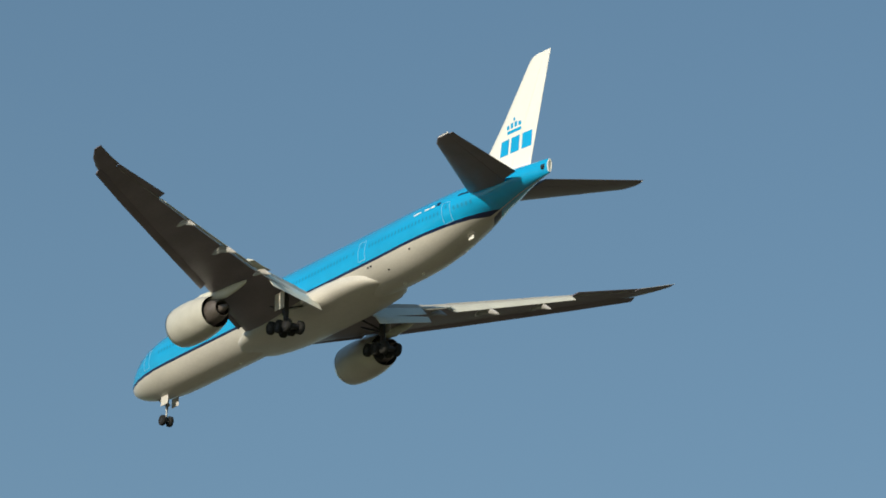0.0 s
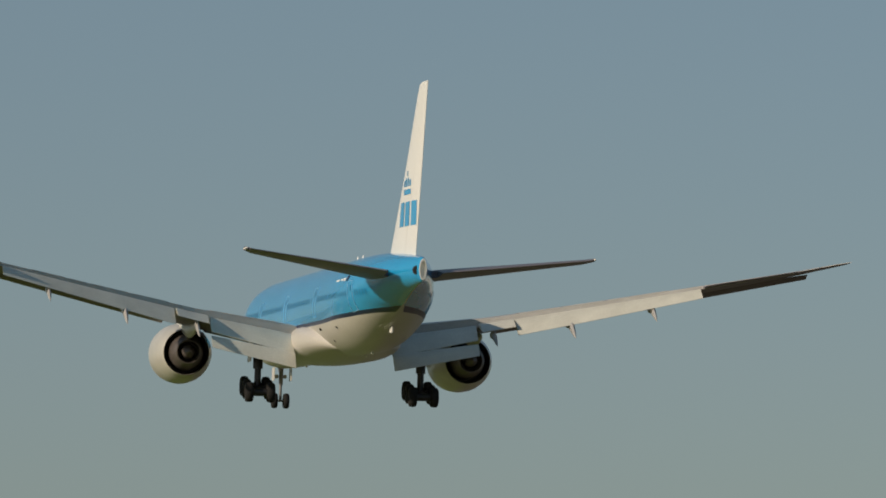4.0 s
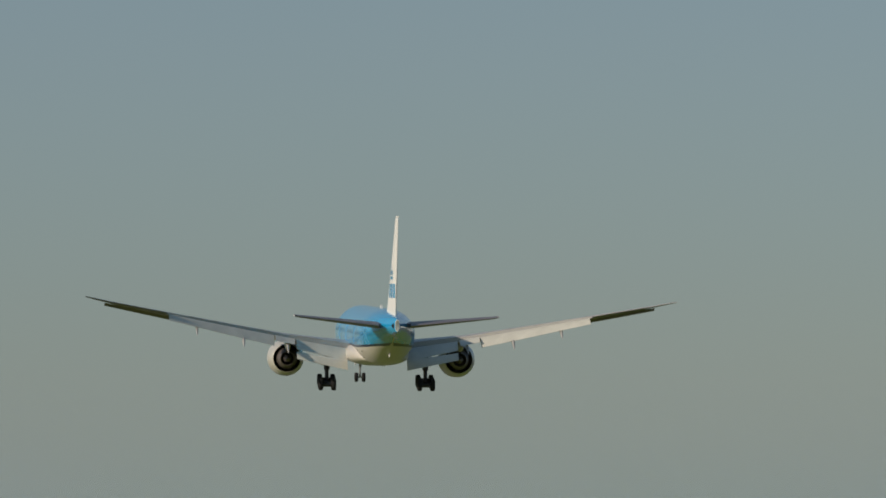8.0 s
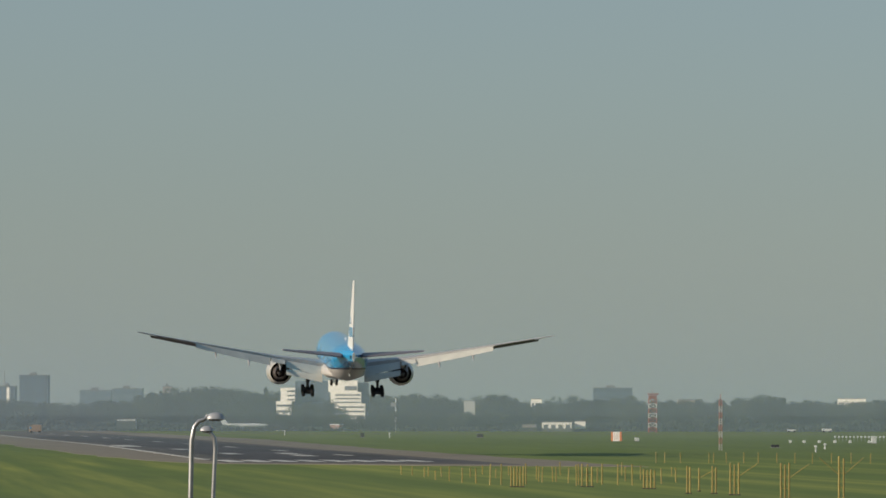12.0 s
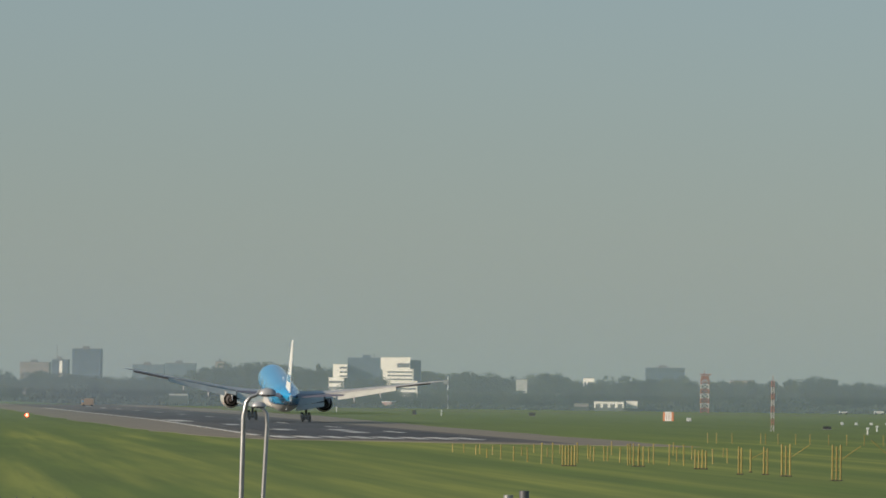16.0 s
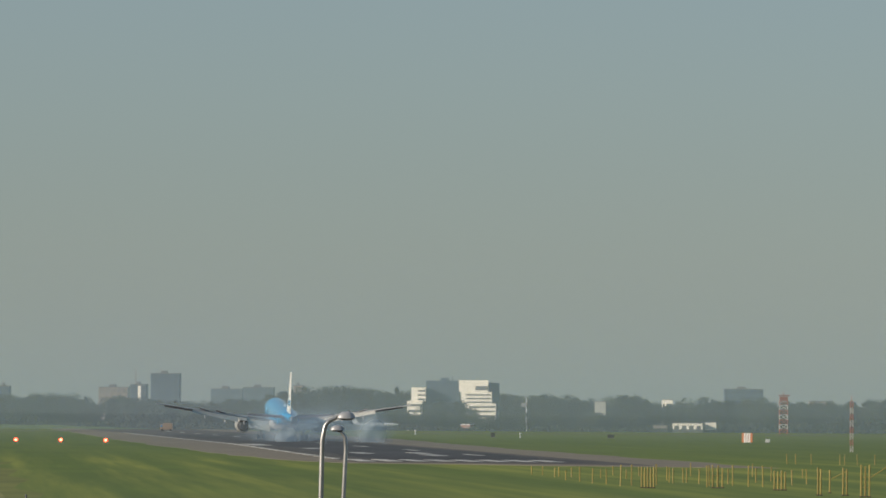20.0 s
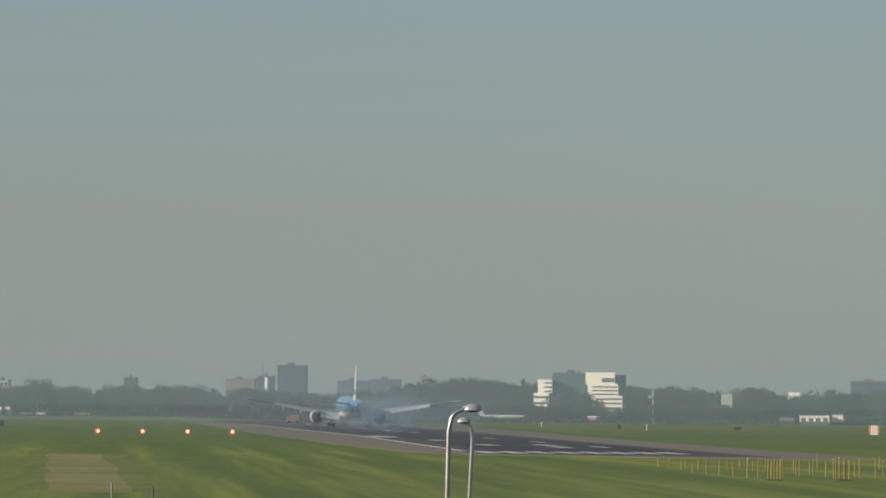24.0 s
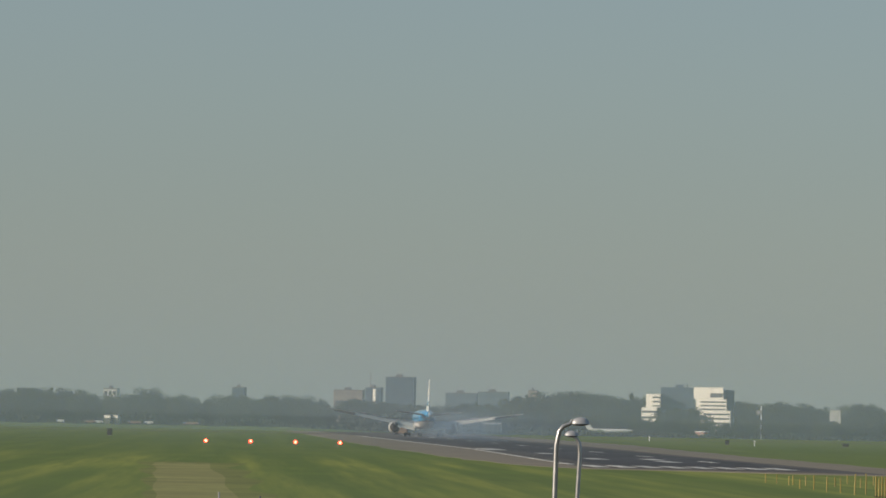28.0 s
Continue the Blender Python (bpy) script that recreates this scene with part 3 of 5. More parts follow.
for side in (-1, 1):
    part("nose_gear_door", box(bmesh.new(), (side * 0.62, 30.6, -3.45), (0.06, 1.3, 0.95), None, 0.02), BELLY, airliner, "small pale nose gear door")
    part("landing_light", turned([(0, 0.02), (0.02, 0.14), (-0.1, 0.15)], (side * 0.3, 31.35, -3.6), 12, caps=True), MARK_WHITE, nose_leg)

# ---- the airfield: the eye over (0, 0); x to the right, y away; bearings in thousandths of the distance ----
def spot(u, d):
    return (u * d / 1000, d)


AXIS = Vector((-0.1115, 0.9938, 0)).normalized()  # the runway's line
RIGHT = Vector((AXIS.y, -AXIS.x, 0))
THRESHOLD = Vector((-7.0, 812.0, 0))


def runway_point(along, across, z=0.0):
    p = THRESHOLD + AXIS * along + RIGHT * across
    return Vector((p.x, p.y, z))


def grass_material():
    m = surface("mown_grass", (0.128, 0.196, 0.013), 0.9, 0, (0.9, 0.2), (0.02, 0.2), 0.0)
    n, li = m.node_tree.nodes, m.node_tree.links
    b = n["Principled BSDF"]
    tc, mp = n.new("ShaderNodeTexCoord"), n.new("ShaderNodeMapping")
    mp.vector_type = "TEXTURE"  # mown in long bands beside the runway
    mp.inputs["Rotation"].default_value[2] = radians(5.7)
    mp.inputs["Scale"].default_value = (6.5, 480, 1)
    li.new(tc.outputs["Object"], mp.inputs[0])
    t = n.new("ShaderNodeTexNoise")
    t.inputs["Scale"].default_value, t.inputs["Detail"].default_value, t.inputs["Roughness"].default_value = 1.0, 5, 0.58
    li.new(mp.outputs[0], t.inputs["Vector"])
    ramp = n.new("ShaderNodeValToRGB")
    ramp.color_ramp.elements[0].position, ramp.color_ramp.elements[1].position = 0.42, 0.64
    li.new(t.outputs[0], ramp.inputs[0])
    mix = n.new("ShaderNodeMix")
    mix.data_type = "RGBA"
    old = b.inputs["Base Color"].links[0].from_socket
    sep, near, fade = n.new("ShaderNodeSeparateXYZ"), n.new("ShaderNodeMapRange"), n.new("ShaderNodeMath")
    near.inputs["From Min"].default_value, near.inputs["From Max"].default_value = 760, 900  # only the near verge is mown in bands
    near.inputs["To Min"].default_value, near.inputs["To Max"].default_value = 1, 0.3
    fade.operation = "MULTIPLY"
    li.new(tc.outputs["Object"], sep.inputs[0])
    li.new(sep.outputs["Y"], near.inputs["Value"])
    li.new(near.outputs[0], fade.inputs[0])
    li.new(ramp.outputs[0], fade.inputs[1])
    li.new(fade.outputs[0], mix.inputs["Factor"])
    li.new(old, mix.inputs["A"])
    mix.inputs["B"].default_value = (0.250, 0.280, 0.034, 1)
    # finer swaths of darker, wetter grass between the bands
    mp2, t2, ramp2, dark = n.new("ShaderNodeMapping"), n.new("ShaderNodeTexNoise"), n.new("ShaderNodeValToRGB"), n.new("ShaderNodeMix")
    mp2.vector_type = "TEXTURE"
    mp2.inputs["Rotation"].default_value[2] = radians(6.0)
    mp2.inputs["Scale"].default_value = (3.2, 120, 1)
    li.new(tc.outputs["Object"], mp2.inputs[0])
    t2.inputs["Scale"].default_value, t2.inputs["Detail"].default_value, t2.inputs["Roughness"].default_value = 1.0, 4, 0.6
    li.new(mp2.outputs[0], t2.inputs["Vector"])
    ramp2.color_ramp.elements[0].position, ramp2.color_ramp.elements[1].position = 0.42, 0.62
    ramp2.color_ramp.elements[1].color = (0.55, 0.55, 0.55, 1)
    li.new(t2.outputs[0], ramp2.inputs[0])
    dark.data_type = "RGBA"
    li.new(ramp2.outputs[0], dark.inputs["Factor"])
    li.new(mix.outputs["Result"], dark.inputs["A"])
    dark.inputs["B"].default_value = (0.084, 0.139, 0.011, 1)
    li.new(dark.outputs["Result"], b.inputs["Base Color"])
    return m


GRASS = grass_material()
ASPHALT = surface("worn_asphalt", (0.108, 0.103, 0.088), 0.85, 0, (0.8, 0.2), (0.03, 0.2))
SHOULDER = surface("pale_brown_shoulder", (0.272, 0.235, 0.172), 0.9, 0, (0.8, 0.2), (0.04, 0.18))
RUBBER = surface("rubber_blackened_asphalt", (0.042, 0.041, 0.035), 0.75, 0, (0.8, 0.3), (0.05, 0.5), dark=(0.075, 0.072, 0.07), stretch=(1, 0.15, 1))
LINE = surface("worn_white_line_paint", (0.66, 0.66, 0.61), 0.7, 0, (1.5, 0.15), (0.3, 0.25))
SOIL = surface("dry_yellow_grass", (0.325, 0.32, 0.09), 0.95, 0, (0.6, 0.25), (0.05, 0.3))
THIN_GRASS = surface("thin_yellow_green_grass", (0.225, 0.25, 0.045), 0.95, 0, (0.6, 0.25), (0.05, 0.3))
# for the added out-of-view ground that browns the light bounced onto the airliner
BOUNCE_EARTH = surface("brown_bounce_earth", (0.165, 0.135, 0.09), 0.95, 0, (0.7, 0.25), (0.05, 0.2))
ROAD = surface("grey_brown_road", (0.16, 0.14, 0.115), 0.9, 0, (0.8, 0.2), (0.04, 0.2))

# ground: one sheet to the horizon, with the mound on which the eye stands
bm = bmesh.new()
radii = [0, 3, 8, 15, 25, 35, 45, 55, 65, 75, 85, 95, 110, 150, 220, 320, 450, 650, 900, 1300, 1900, 2800, 3800, 4900]
rings = []
for r in radii[1:]:
    k = max(0.0, min(1.0, (88 - r) / 40))
    z = 4.3 * k * k * (3 - 2 * k)
    rings.append([Vector((r * math.sin(6.28318 * i / 96), r * math.cos(6.28318 * i / 96), z)) for i in range(96)])
loft(rings, bm=bm, caps=False)
bm.verts.ensure_lookup_table()
bm.faces.new([v for v in bm.verts[:96]])
tagged(part("ground", bm, GRASS, None, "", True), "mown green grassland with paler streaks and a low mound", "ground", "", "structure")


def sheet(name, corners, material, label, category, z):
    bm = bmesh.new()
    bm.faces.new([bm.verts.new(Vector((p[0], p[1], z))) for p in corners])
    r = bmesh.ops.extrude_face_region(bm, geom=bm.faces[:])
    bmesh.ops.translate(bm, verts=[v for v in r["geom"] if isinstance(v, bmesh.types.BMVert)], vec=(0, 0, -0.2))
    return tagged(part(name, bm, material), label, category, "", "structure")


# paved strips; the near end runs out aslant into the grass
def ragged(points, step=24.0, most=1.1, seed=4):
    """Breaks the long edges of an outline into short uneven ones."""
    r, out = random.Random(seed), []
    for a, b in zip(points, points[1:] + points[:1]):
        n = max(1, min(60, int((b - a).length / step)))
        out += [a + (b - a) * (i / n) + (Vector((r.uniform(-most, most), r.uniform(-most, most), 0)) if i else Vector((0, 0, 0))) for i in range(n)]
    return out


sheet("pavement", ragged([runway_point(*p) for p in ((-18, -37), (-68, -31.5), (-80, -18), (-95, -8), (-112, 18), (290, 24), (730, 38), (2600, 44), (2600, -34), (1000, -38.5), (520, -40.5), (120, -40))]), SHOULDER, "pale brown runway shoulders with dusty edges", "pavement", 0.03)
sheet("runway", [runway_point(*p) for p in ((-58, -29.4), (-68, -14), (-78, 0), (-88, 6), (290, 11), (730, 19), (2600, 26), (2600, -22.5), (380, -22.7), (0, -28.6))], ASPHALT, "long worn asphalt runway", "runway", 0.05)
sheet("touchdown_zone", ragged([runway_point(*p) for p in ((-40, -23), (-56, 2), (150, 5.5), (560, 10), (1000, 14), (1000, -17), (330, -17), (40, -23))], 12.0, 1.3), RUBBER, "asphalt blackened by tyre rubber", "runway", 0.07)
runway_lines = base("runway_markings", pose(0, 0, 0), "worn white threshold, edge and touchdown markings on the runway", "marking", "", "structure")


def line(name, a0, a1, c0, c1):
    bm = bmesh.new()
    k = [runway_point(a0, c0, 0.09), runway_point(a0, c1, 0.09), runway_point(a1, c1, 0.09), runway_point(a1, c0, 0.09)]
    bm.faces.new([bm.verts.new(p) for p in k])
    r = bmesh.ops.extrude_face_region(bm, geom=bm.faces[:])
    bmesh.ops.translate(bm, verts=[v for v in r["geom"] if isinstance(v, bmesh.types.BMVert)], vec=(0, 0, -0.05))
    return part(name, bm, LINE, runway_lines)


for i in range(8):
    c = -26.6 + 3.6 * i
    line("threshold_stripe", -42, -11, c - 0.95, c + 0.95)
for k in range(34):  # the edge line draws in towards the runway's far width
    a = 33 * k
    c = between(a, ((0, -27.9), (380, -22.0), (1200, -22.0)))
    line("edge_dash", a, a + 20, c - 0.5, c + 0.5)
for a, c in ((70, -7.2), (118, -5.6), (112, -15.4), (238, -15.4)):
    line("touchdown_bar", a, a + 26, c - 1.2, c + 1.2)
line("aiming_block", 350, 400, -20.4, -16.6)
for a in range(80, 1400, 120):
    line("centre_dash", a, a + 30, -0.45, 0.45)

# pale mown patches of dry grass to the left and a far service road
left = [spot(-115 + 0.5 * math.sin(i * 1.9), 400 + 31.6 * i) for i in range(11)]
right = [spot(-100.5 - 0.55 * i + 0.6 * math.sin(i * 1.3 + 1), 400 + 31.6 * i) for i in range(11)]
top = [spot(-115 + 1.5 * i, 716 + 7 * math.sin(i * 2.3)) for i in range(1, 6)]
wide = lambda points, k: [(x + k * (y / 550) * (1.6 + math.sin(i * 2.1)), y + 6) for i, (x, y) in enumerate(points)]
sheet("thin_patch", wide(left, -1.0) + [(x, y + 16) for x, y in top] + wide(right, 1.3)[::-1], THIN_GRASS, "thin yellowish grass round a dry patch", "grass", 0.004)
sheet("dry_patch", left + top + right[::-1], SOIL, "pale dry patch in the grass", "grass", 0.008)
# out-of-view brown sheets, added so less green light bounces up under the airliner
sheet("bare_field", [(-700, 100), (700, 100), (700, 235), (-700, 235)], BOUNCE_EARTH, "unseen brown ground added below the mound to tint bounce light", "field", 0.015)
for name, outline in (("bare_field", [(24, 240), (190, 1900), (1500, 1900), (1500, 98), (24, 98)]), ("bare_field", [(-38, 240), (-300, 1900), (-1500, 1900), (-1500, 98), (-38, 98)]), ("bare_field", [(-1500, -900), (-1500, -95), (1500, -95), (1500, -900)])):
    sheet(name, outline, BOUNCE_EARTH, "unseen brown ground added beside the airfield to tint bounce light", "field", 0.012)
sheet("field_road", [(-700, 2080), (700, 2080), (700, 2120), (-700, 2120)], ROAD, "far field road across the grassland", "road", 0.03)

# ---- precision approach lights beside the runway: four red lamps ----
RED = surface("glowing_red_lamp", (1.0, 0.075, 0.04), 0.4, glow=6.0)
RED_CORE = surface("glowing_lamp_core", (1.0, 0.36, 0.14), 0.4, glow=10.0)
ORANGE = surface("orange_box_paint", (0.55, 0.16, 0.03), 0.5, 0, (9, 0.1))
YELLOW = surface("yellow_mast_paint", (0.40, 0.308, 0.086), 0.5, 0, (6, 0.12), (1.2, 0.2), per=0.35)
CONCRETE = surface("grey_concrete", (0.34, 0.33, 0.31), 0.9, 0, (5, 0.15), (0.8, 0.2))
LOW_PAD = surface("dark_concrete_pad", (0.10, 0.095, 0.07), 0.9, 0, (5, 0.2), (0.8, 0.2))
RED_PAINT = surface("red_mast_paint", (0.30, 0.115, 0.085), 0.55, 0, (6, 0.15))
FADED_RED = surface("faded_red_mast_paint", (0.34, 0.17, 0.14), 0.6, 0, (6, 0.15))
DULL_BOX = surface("weathered_dark_green_box_paint", (0.075, 0.08, 0.07), 0.7, 0, (6, 0.15), (1.0, 0.2))
WHITE_PAINT = surface("white_mast_paint", (0.46, 0.45, 0.42), 0.55, 0, (6, 0.1))


def papi_unit():
    u = base("approach_lamp", pose(0, 0, 0), "low orange lamp box glowing red on two short legs", "airfield light", "approach lamps beside the runway")
    part("lamp_box", box(bmesh.new(), (0, 0, 0.78), (1.1, 0.8, 0.34), None, 0.04), ORANGE, u)
    for x in (-0.42, 0.42):
        part("leg", rod(bmesh.new(), (x, 0, 0), (x, 0, 0.62), 0.05), STEEL, u)
    rim = part("lens", turned([(0, 0.38), (-0.05, 0.36), (-0.06, 0.18)], (0, -0.42, 0.86), 20), RED, u, "glowing red lens", True)
    part("lamp_core", turned([(-0.03, 0.20), (-0.08, 0.16), (-0.12, 0.02)], (0, -0.42, 0.86), 16, caps=True), RED_CORE, rim, "bright orange lamp core", True)
    return u


unit = papi_unit()
P0 = Vector((*spot(-82.9, 1170), 0))
for i in range(4):
    p = P0 - RIGHT * 9.05 * i
    if i == 0:
        unit.matrix_basis = pose(p.x, p.y, 0, 0, 0, 6)
    else:
        copy_thing(unit, pose(p.x, p.y, 0, 0, 0, 6))

# ---- street lamps on the road under the mound ----
GALV = surface("galvanised_pole", (0.46, 0.46, 0.45), 0.36, 0.75, (8, 0.12), (1.2, 0.15))
HOOD = surface("grey_lamp_hood", (0.42, 0.43, 0.44), 0.4, 0.2, (8, 0.1))
GLASS = surface("smoky_lamp_cover", (0.12, 0.125, 0.13), 0.25, 0, (8, 0.05))


def street_lamp(u, d, top, reach, size, lean, label):
    x, y = spot(u, d)
    lamp = base("street_lamp", pose(x, y, 0), label, "street lamp", "street lamps by the road")
    bm = bmesh.new()
    pts = [(-lean * top, 0), (-lean * (top - 1.4), 1.4), (0.02 - lean * 0.6, top - 0.62), (0.07, top - 0.32), (0.16, top - 0.20), (0.30, top - 0.15), (reach, top - 0.06)]
    rad = [0.068, 0.060, 0.052, 0.049, 0.045, 0.040, 0.036]
    sgn = 1 if size > 0 else -1
    rings = []
    for i, ((px, pz), r) in enumerate(zip(pts, rad)):
        a, b = pts[max(0, i - 1)], pts[min(len(pts) - 1, i + 1)]
        t = Vector((b[0] - a[0], 0, b[1] - a[1])).normalized()
        nrm = Vector((t.z, 0, -t.x))
        rings.append([Vector((sgn * px, 0, pz)) + (Vector((sgn * nrm.x, 0, nrm.z)) * math.cos(k) + Vector((0, 1, 0)) * math.sin(k)) * r for k in [6.28318 * j / 14 for j in range(14)]])
    part("pole", loft(rings, bm=bm), GALV, lamp, "bent galvanised pole", True)
    s = abs(size)
    hx = sgn * (reach + 0.42 * s)
    prof = [(1.0, -0.02), (0.98, 0.10), (0.85, 0.28), (0.6, 0.42), (0.3, 0.49), (0.02, 0.51)]
    rings = [[Vector((hx + 0.5 * s * k * math.cos(a), 0.3 * s * k * math.sin(a), top - 0.14 + 0.68 * s * h)) for a in [6.28318 * j / 20 for j in range(20)]] for k, h in prof]
    head = part("lamp_head", loft(rings), HOOD, lamp, "domed grey lamp hood", True)
    rings = [[Vector((hx + 0.46 * s * k * math.cos(a), 0.27 * s * k * math.sin(a), top - 0.15 - 0.3 * s * h)) for a in [6.28318 * j / 20 for j in range(20)]] for k, h in ((1.0, 0), (0.8, 0.22), (0.4, 0.34), (0.05, 0.36))]
    part("lamp_cover", loft(rings), GLASS, head, "smoky lamp cover", True)
    return lamp


street_lamp(-45.6, 126, 6.10, 0.36, 0.40, 0.012, "tall bent galvanised street lamp with a domed hood")
street_lamp(-41.1, 150, 5.78, 0.12, -0.36, -0.048, "bent galvanised street lamp with a small domed hood")

# ---- rail fence at the foot of the mound and the picket fence beyond ----
FENCE_STEEL = surface("dull_grey_fence_steel", (0.16, 0.165, 0.18), 0.5, 0.4, (8, 0.15), (1, 0.2))
FENCE_D = 40.0


def guard_rail():
    f = base("guard_rail", pose(0, 0, 0), "dull grey steel guard rail with paired posts", "fence")
    top = EYE - 0.0194 * FENCE_D
    for u, over, steel in ((0.3, 0.09, GALV), (3.0, 0.12, FENCE_STEEL), (68.8, 0.09, GALV), (130.0, 0.09, GALV)):
        x, y = spot(u, FENCE_D)
        part("post", rod(bmesh.new(), (x, y, 3.6), (x, y, top + over), 0.034, 0.034, 12), steel, f, "round galvanised post" if steel is GALV else "round dark steel post", True)
    for a, b, da, db in ((-190.0, 0.3, -0.03, 0.0), (3.0, 130.0, 0.0, 0.02)):
        xa, ya = spot(a, FENCE_D)
        xb, yb = spot(b, FENCE_D)
        bm = rod(bmesh.new(), (xa, ya, top + da), (xb, yb, top + db), 0.034, 0.034, 12)
        part("rail", bm, FENCE_STEEL, f, "", True)
    return f


guard_rail()


def picket_fence():
    d, top = 168.0, 2.90
    f = base("picket_fence", pose(0, 0, 0), "dark wire picket fence round the airfield", "fence")
    bm = bmesh.new()
    rod(bm, (0, 0, 0), (0, 0, top), 0.016, 0.012, 6)
    me = bpy.data.meshes.new("picket")
    bmesh.ops.recalc_face_normals(bm, faces=bm.faces[:])
    bm.to_mesh(me)
    bm.free()
    me.materials.append(FENCE_STEEL)
    for i in range(110):
        u = -150 + 2.85 * i
        shared("picket", me, f, pose(u * d / 1000, d, 0))
    for u, h, steel in ((-103.75, 3.77, GALV), (-96.6, 3.67, FENCE_STEEL)):
        part("fence_post", rod(bmesh.new(), (u * d / 1000, d, 0), (u * d / 1000, d, h), 0.032, 0.028, 10), steel, f, "pale galvanised fence post" if steel is GALV else "dark fence post", True)
    for z in (top - 0.28, 1.2, 0.3):
        part("wire_rail", rod(bmesh.new(), (-150 * d / 1000, d, z), (165 * d / 1000, d, z), 0.014, 0.014, 6), FENCE_STEEL, f)


picket_fence()

# ---- yellow approach-light masts in the grass ----


def frame_mast(u, d, h, legs, gap, arms):
    x, y = spot(u, d)
    m = base("approach_mast", pose(x, y, 0), "tall yellow approach-light mast of upright poles with slanting arms", "mast", "yellow approach masts")
    part("foot", box(bmesh.new(), (0, 0, 0.04), ((legs - 1) * gap + 0.3, 0.35, 0.1), None, 0.02), LOW_PAD, m)
    for i in range(legs):
        k = (i - (legs - 1) / 2) * gap
        part("pole", rod(bmesh.new(), (k, 0, 0.08), (k, 0, h * (1 if i % 2 == 0 else 0.95)), 0.072, 0.064, 10), YELLOW, m, "", True)
    for z in (0.3, 0.62):
        part("cross_tie", rod(bmesh.new(), (-(legs - 1) * gap / 2, 0, h * z), ((legs - 1) * gap / 2, 0, h * z), 0.025), YELLOW, m)
    for s in arms:
        part("arm", rod(bmesh.new(), (s * (legs - 1) * gap / 2, 0, h * 0.58), (s * ((legs - 1) * gap / 2 + 1.45), 0, h * 0.97), 0.032), YELLOW, m, "slanting yellow arm")


def stub_mast(h):
    m = base("approach_stake", pose(0, 0, 0), "slim %s yellow approach-light stake in the grass" % ("tall" if h > 1.4 else "short" if h < 1 else "upright"), "mast", "yellow approach stakes")
    part("stake", rod(bmesh.new(), (0, 0, 0), (0, 0, h), 0.062, 0.052, 8), YELLOW, m, "", True)
    part("lamp", turned([(0, 0.02), (0.02, 0.075), (0.1, 0.08), (0.14, 0.02)], (0, -0.04, h + 0.05), 8, caps=True), YELLOW, m)
    return m


for u, d, h, n, gap, arms in ((76.6, 408, 3.4, 2, 0.42, ()), (66.4, 420, 3.2, 2, 0.34, (-1, 1)), (56.7, 427, 2.65, 3, 0.30, (1,)), (48.0, 448, 2.5, 3, 0.32, (1,)), (44.5, 456, 2.2, 2, 0.28, ()), (40.1, 456, 2.2, 2, 0.22, ()),
                              (41.9, 470, 1.9, 1, 0.3, (1,)), (33.3, 487, 1.65, 4, 0.30, ()), (22.6, 500, 1.75, 3, 0.42, ()), (10.6, 497, 1.8, 5, 0.26, ())):
    frame_mast(u, d, h, n, gap, arms)
kinds = {h: stub_mast(h) for h in (0.8, 1.25, 1.75)}
stakes = [(25.2, 518, 1.75), (27.9, 512, 1.75), (30.4, 512, 1.75), (22.7, 512, 1.75), (21.8, 515, 1.75), (21.2, 515, 1.75), (24.4, 530, 1.25), (29.2, 545, 1.25), (31.8, 560, 1.25), (35.4, 525, 1.25), (37.9, 535, 1.25),
          (37.2, 590, 0.8), (20.8, 508, 1.75), (19.4, 530, 1.25), (17.3, 540, 1.25), (16.7, 540, 1.25), (14.9, 535, 1.25), (14.3, 540, 1.25), (13.9, 560, 1.25), (12.1, 520, 1.75), (7.8, 515, 1.75), (6.9, 570, 0.8), (5.9, 512, 1.75),
          (3.5, 525, 1.25), (2.5, 580, 0.8), (1.1, 530, 1.25), (-1.1, 545, 1.25), (-2.5, 585, 0.8), (-3.5, 555, 0.8), (-4.7, 590, 0.8), (-5.4, 585, 0.8), (-7.5, 600, 0.8), (-9.4, 605, 0.8), (4.6, 610, 0.8), (9.1, 600, 0.8), (18.0, 600, 1.25), (28.6, 600, 1.25)]
stakes += [(u, 765 - 0.4 * (u - 40), 1.25) for u in (34.5, 36.0, 38.7, 43.6, 44.4, 46.6, 49.6, 52.1, 55.3, 58.4, 61.4, 64.7, 68.1, 71.4, 75.5, 79.0, 82.2)]
set_up = set()
rng = random.Random(21)
for u, d, h in stakes:
    x, y = spot(u, d)
    if h not in set_up:
        set_up.add(h)
        kinds[h].matrix_basis = pose(x, y, 0)
    else:
        copy_thing(kinds[h], pose(x, y, 0, rng.uniform(-1.5, 1.5), rng.uniform(-1.5, 1.5), rng.uniform(-30, 30)))

# ---- red and white masts, marker boards, small field things ----


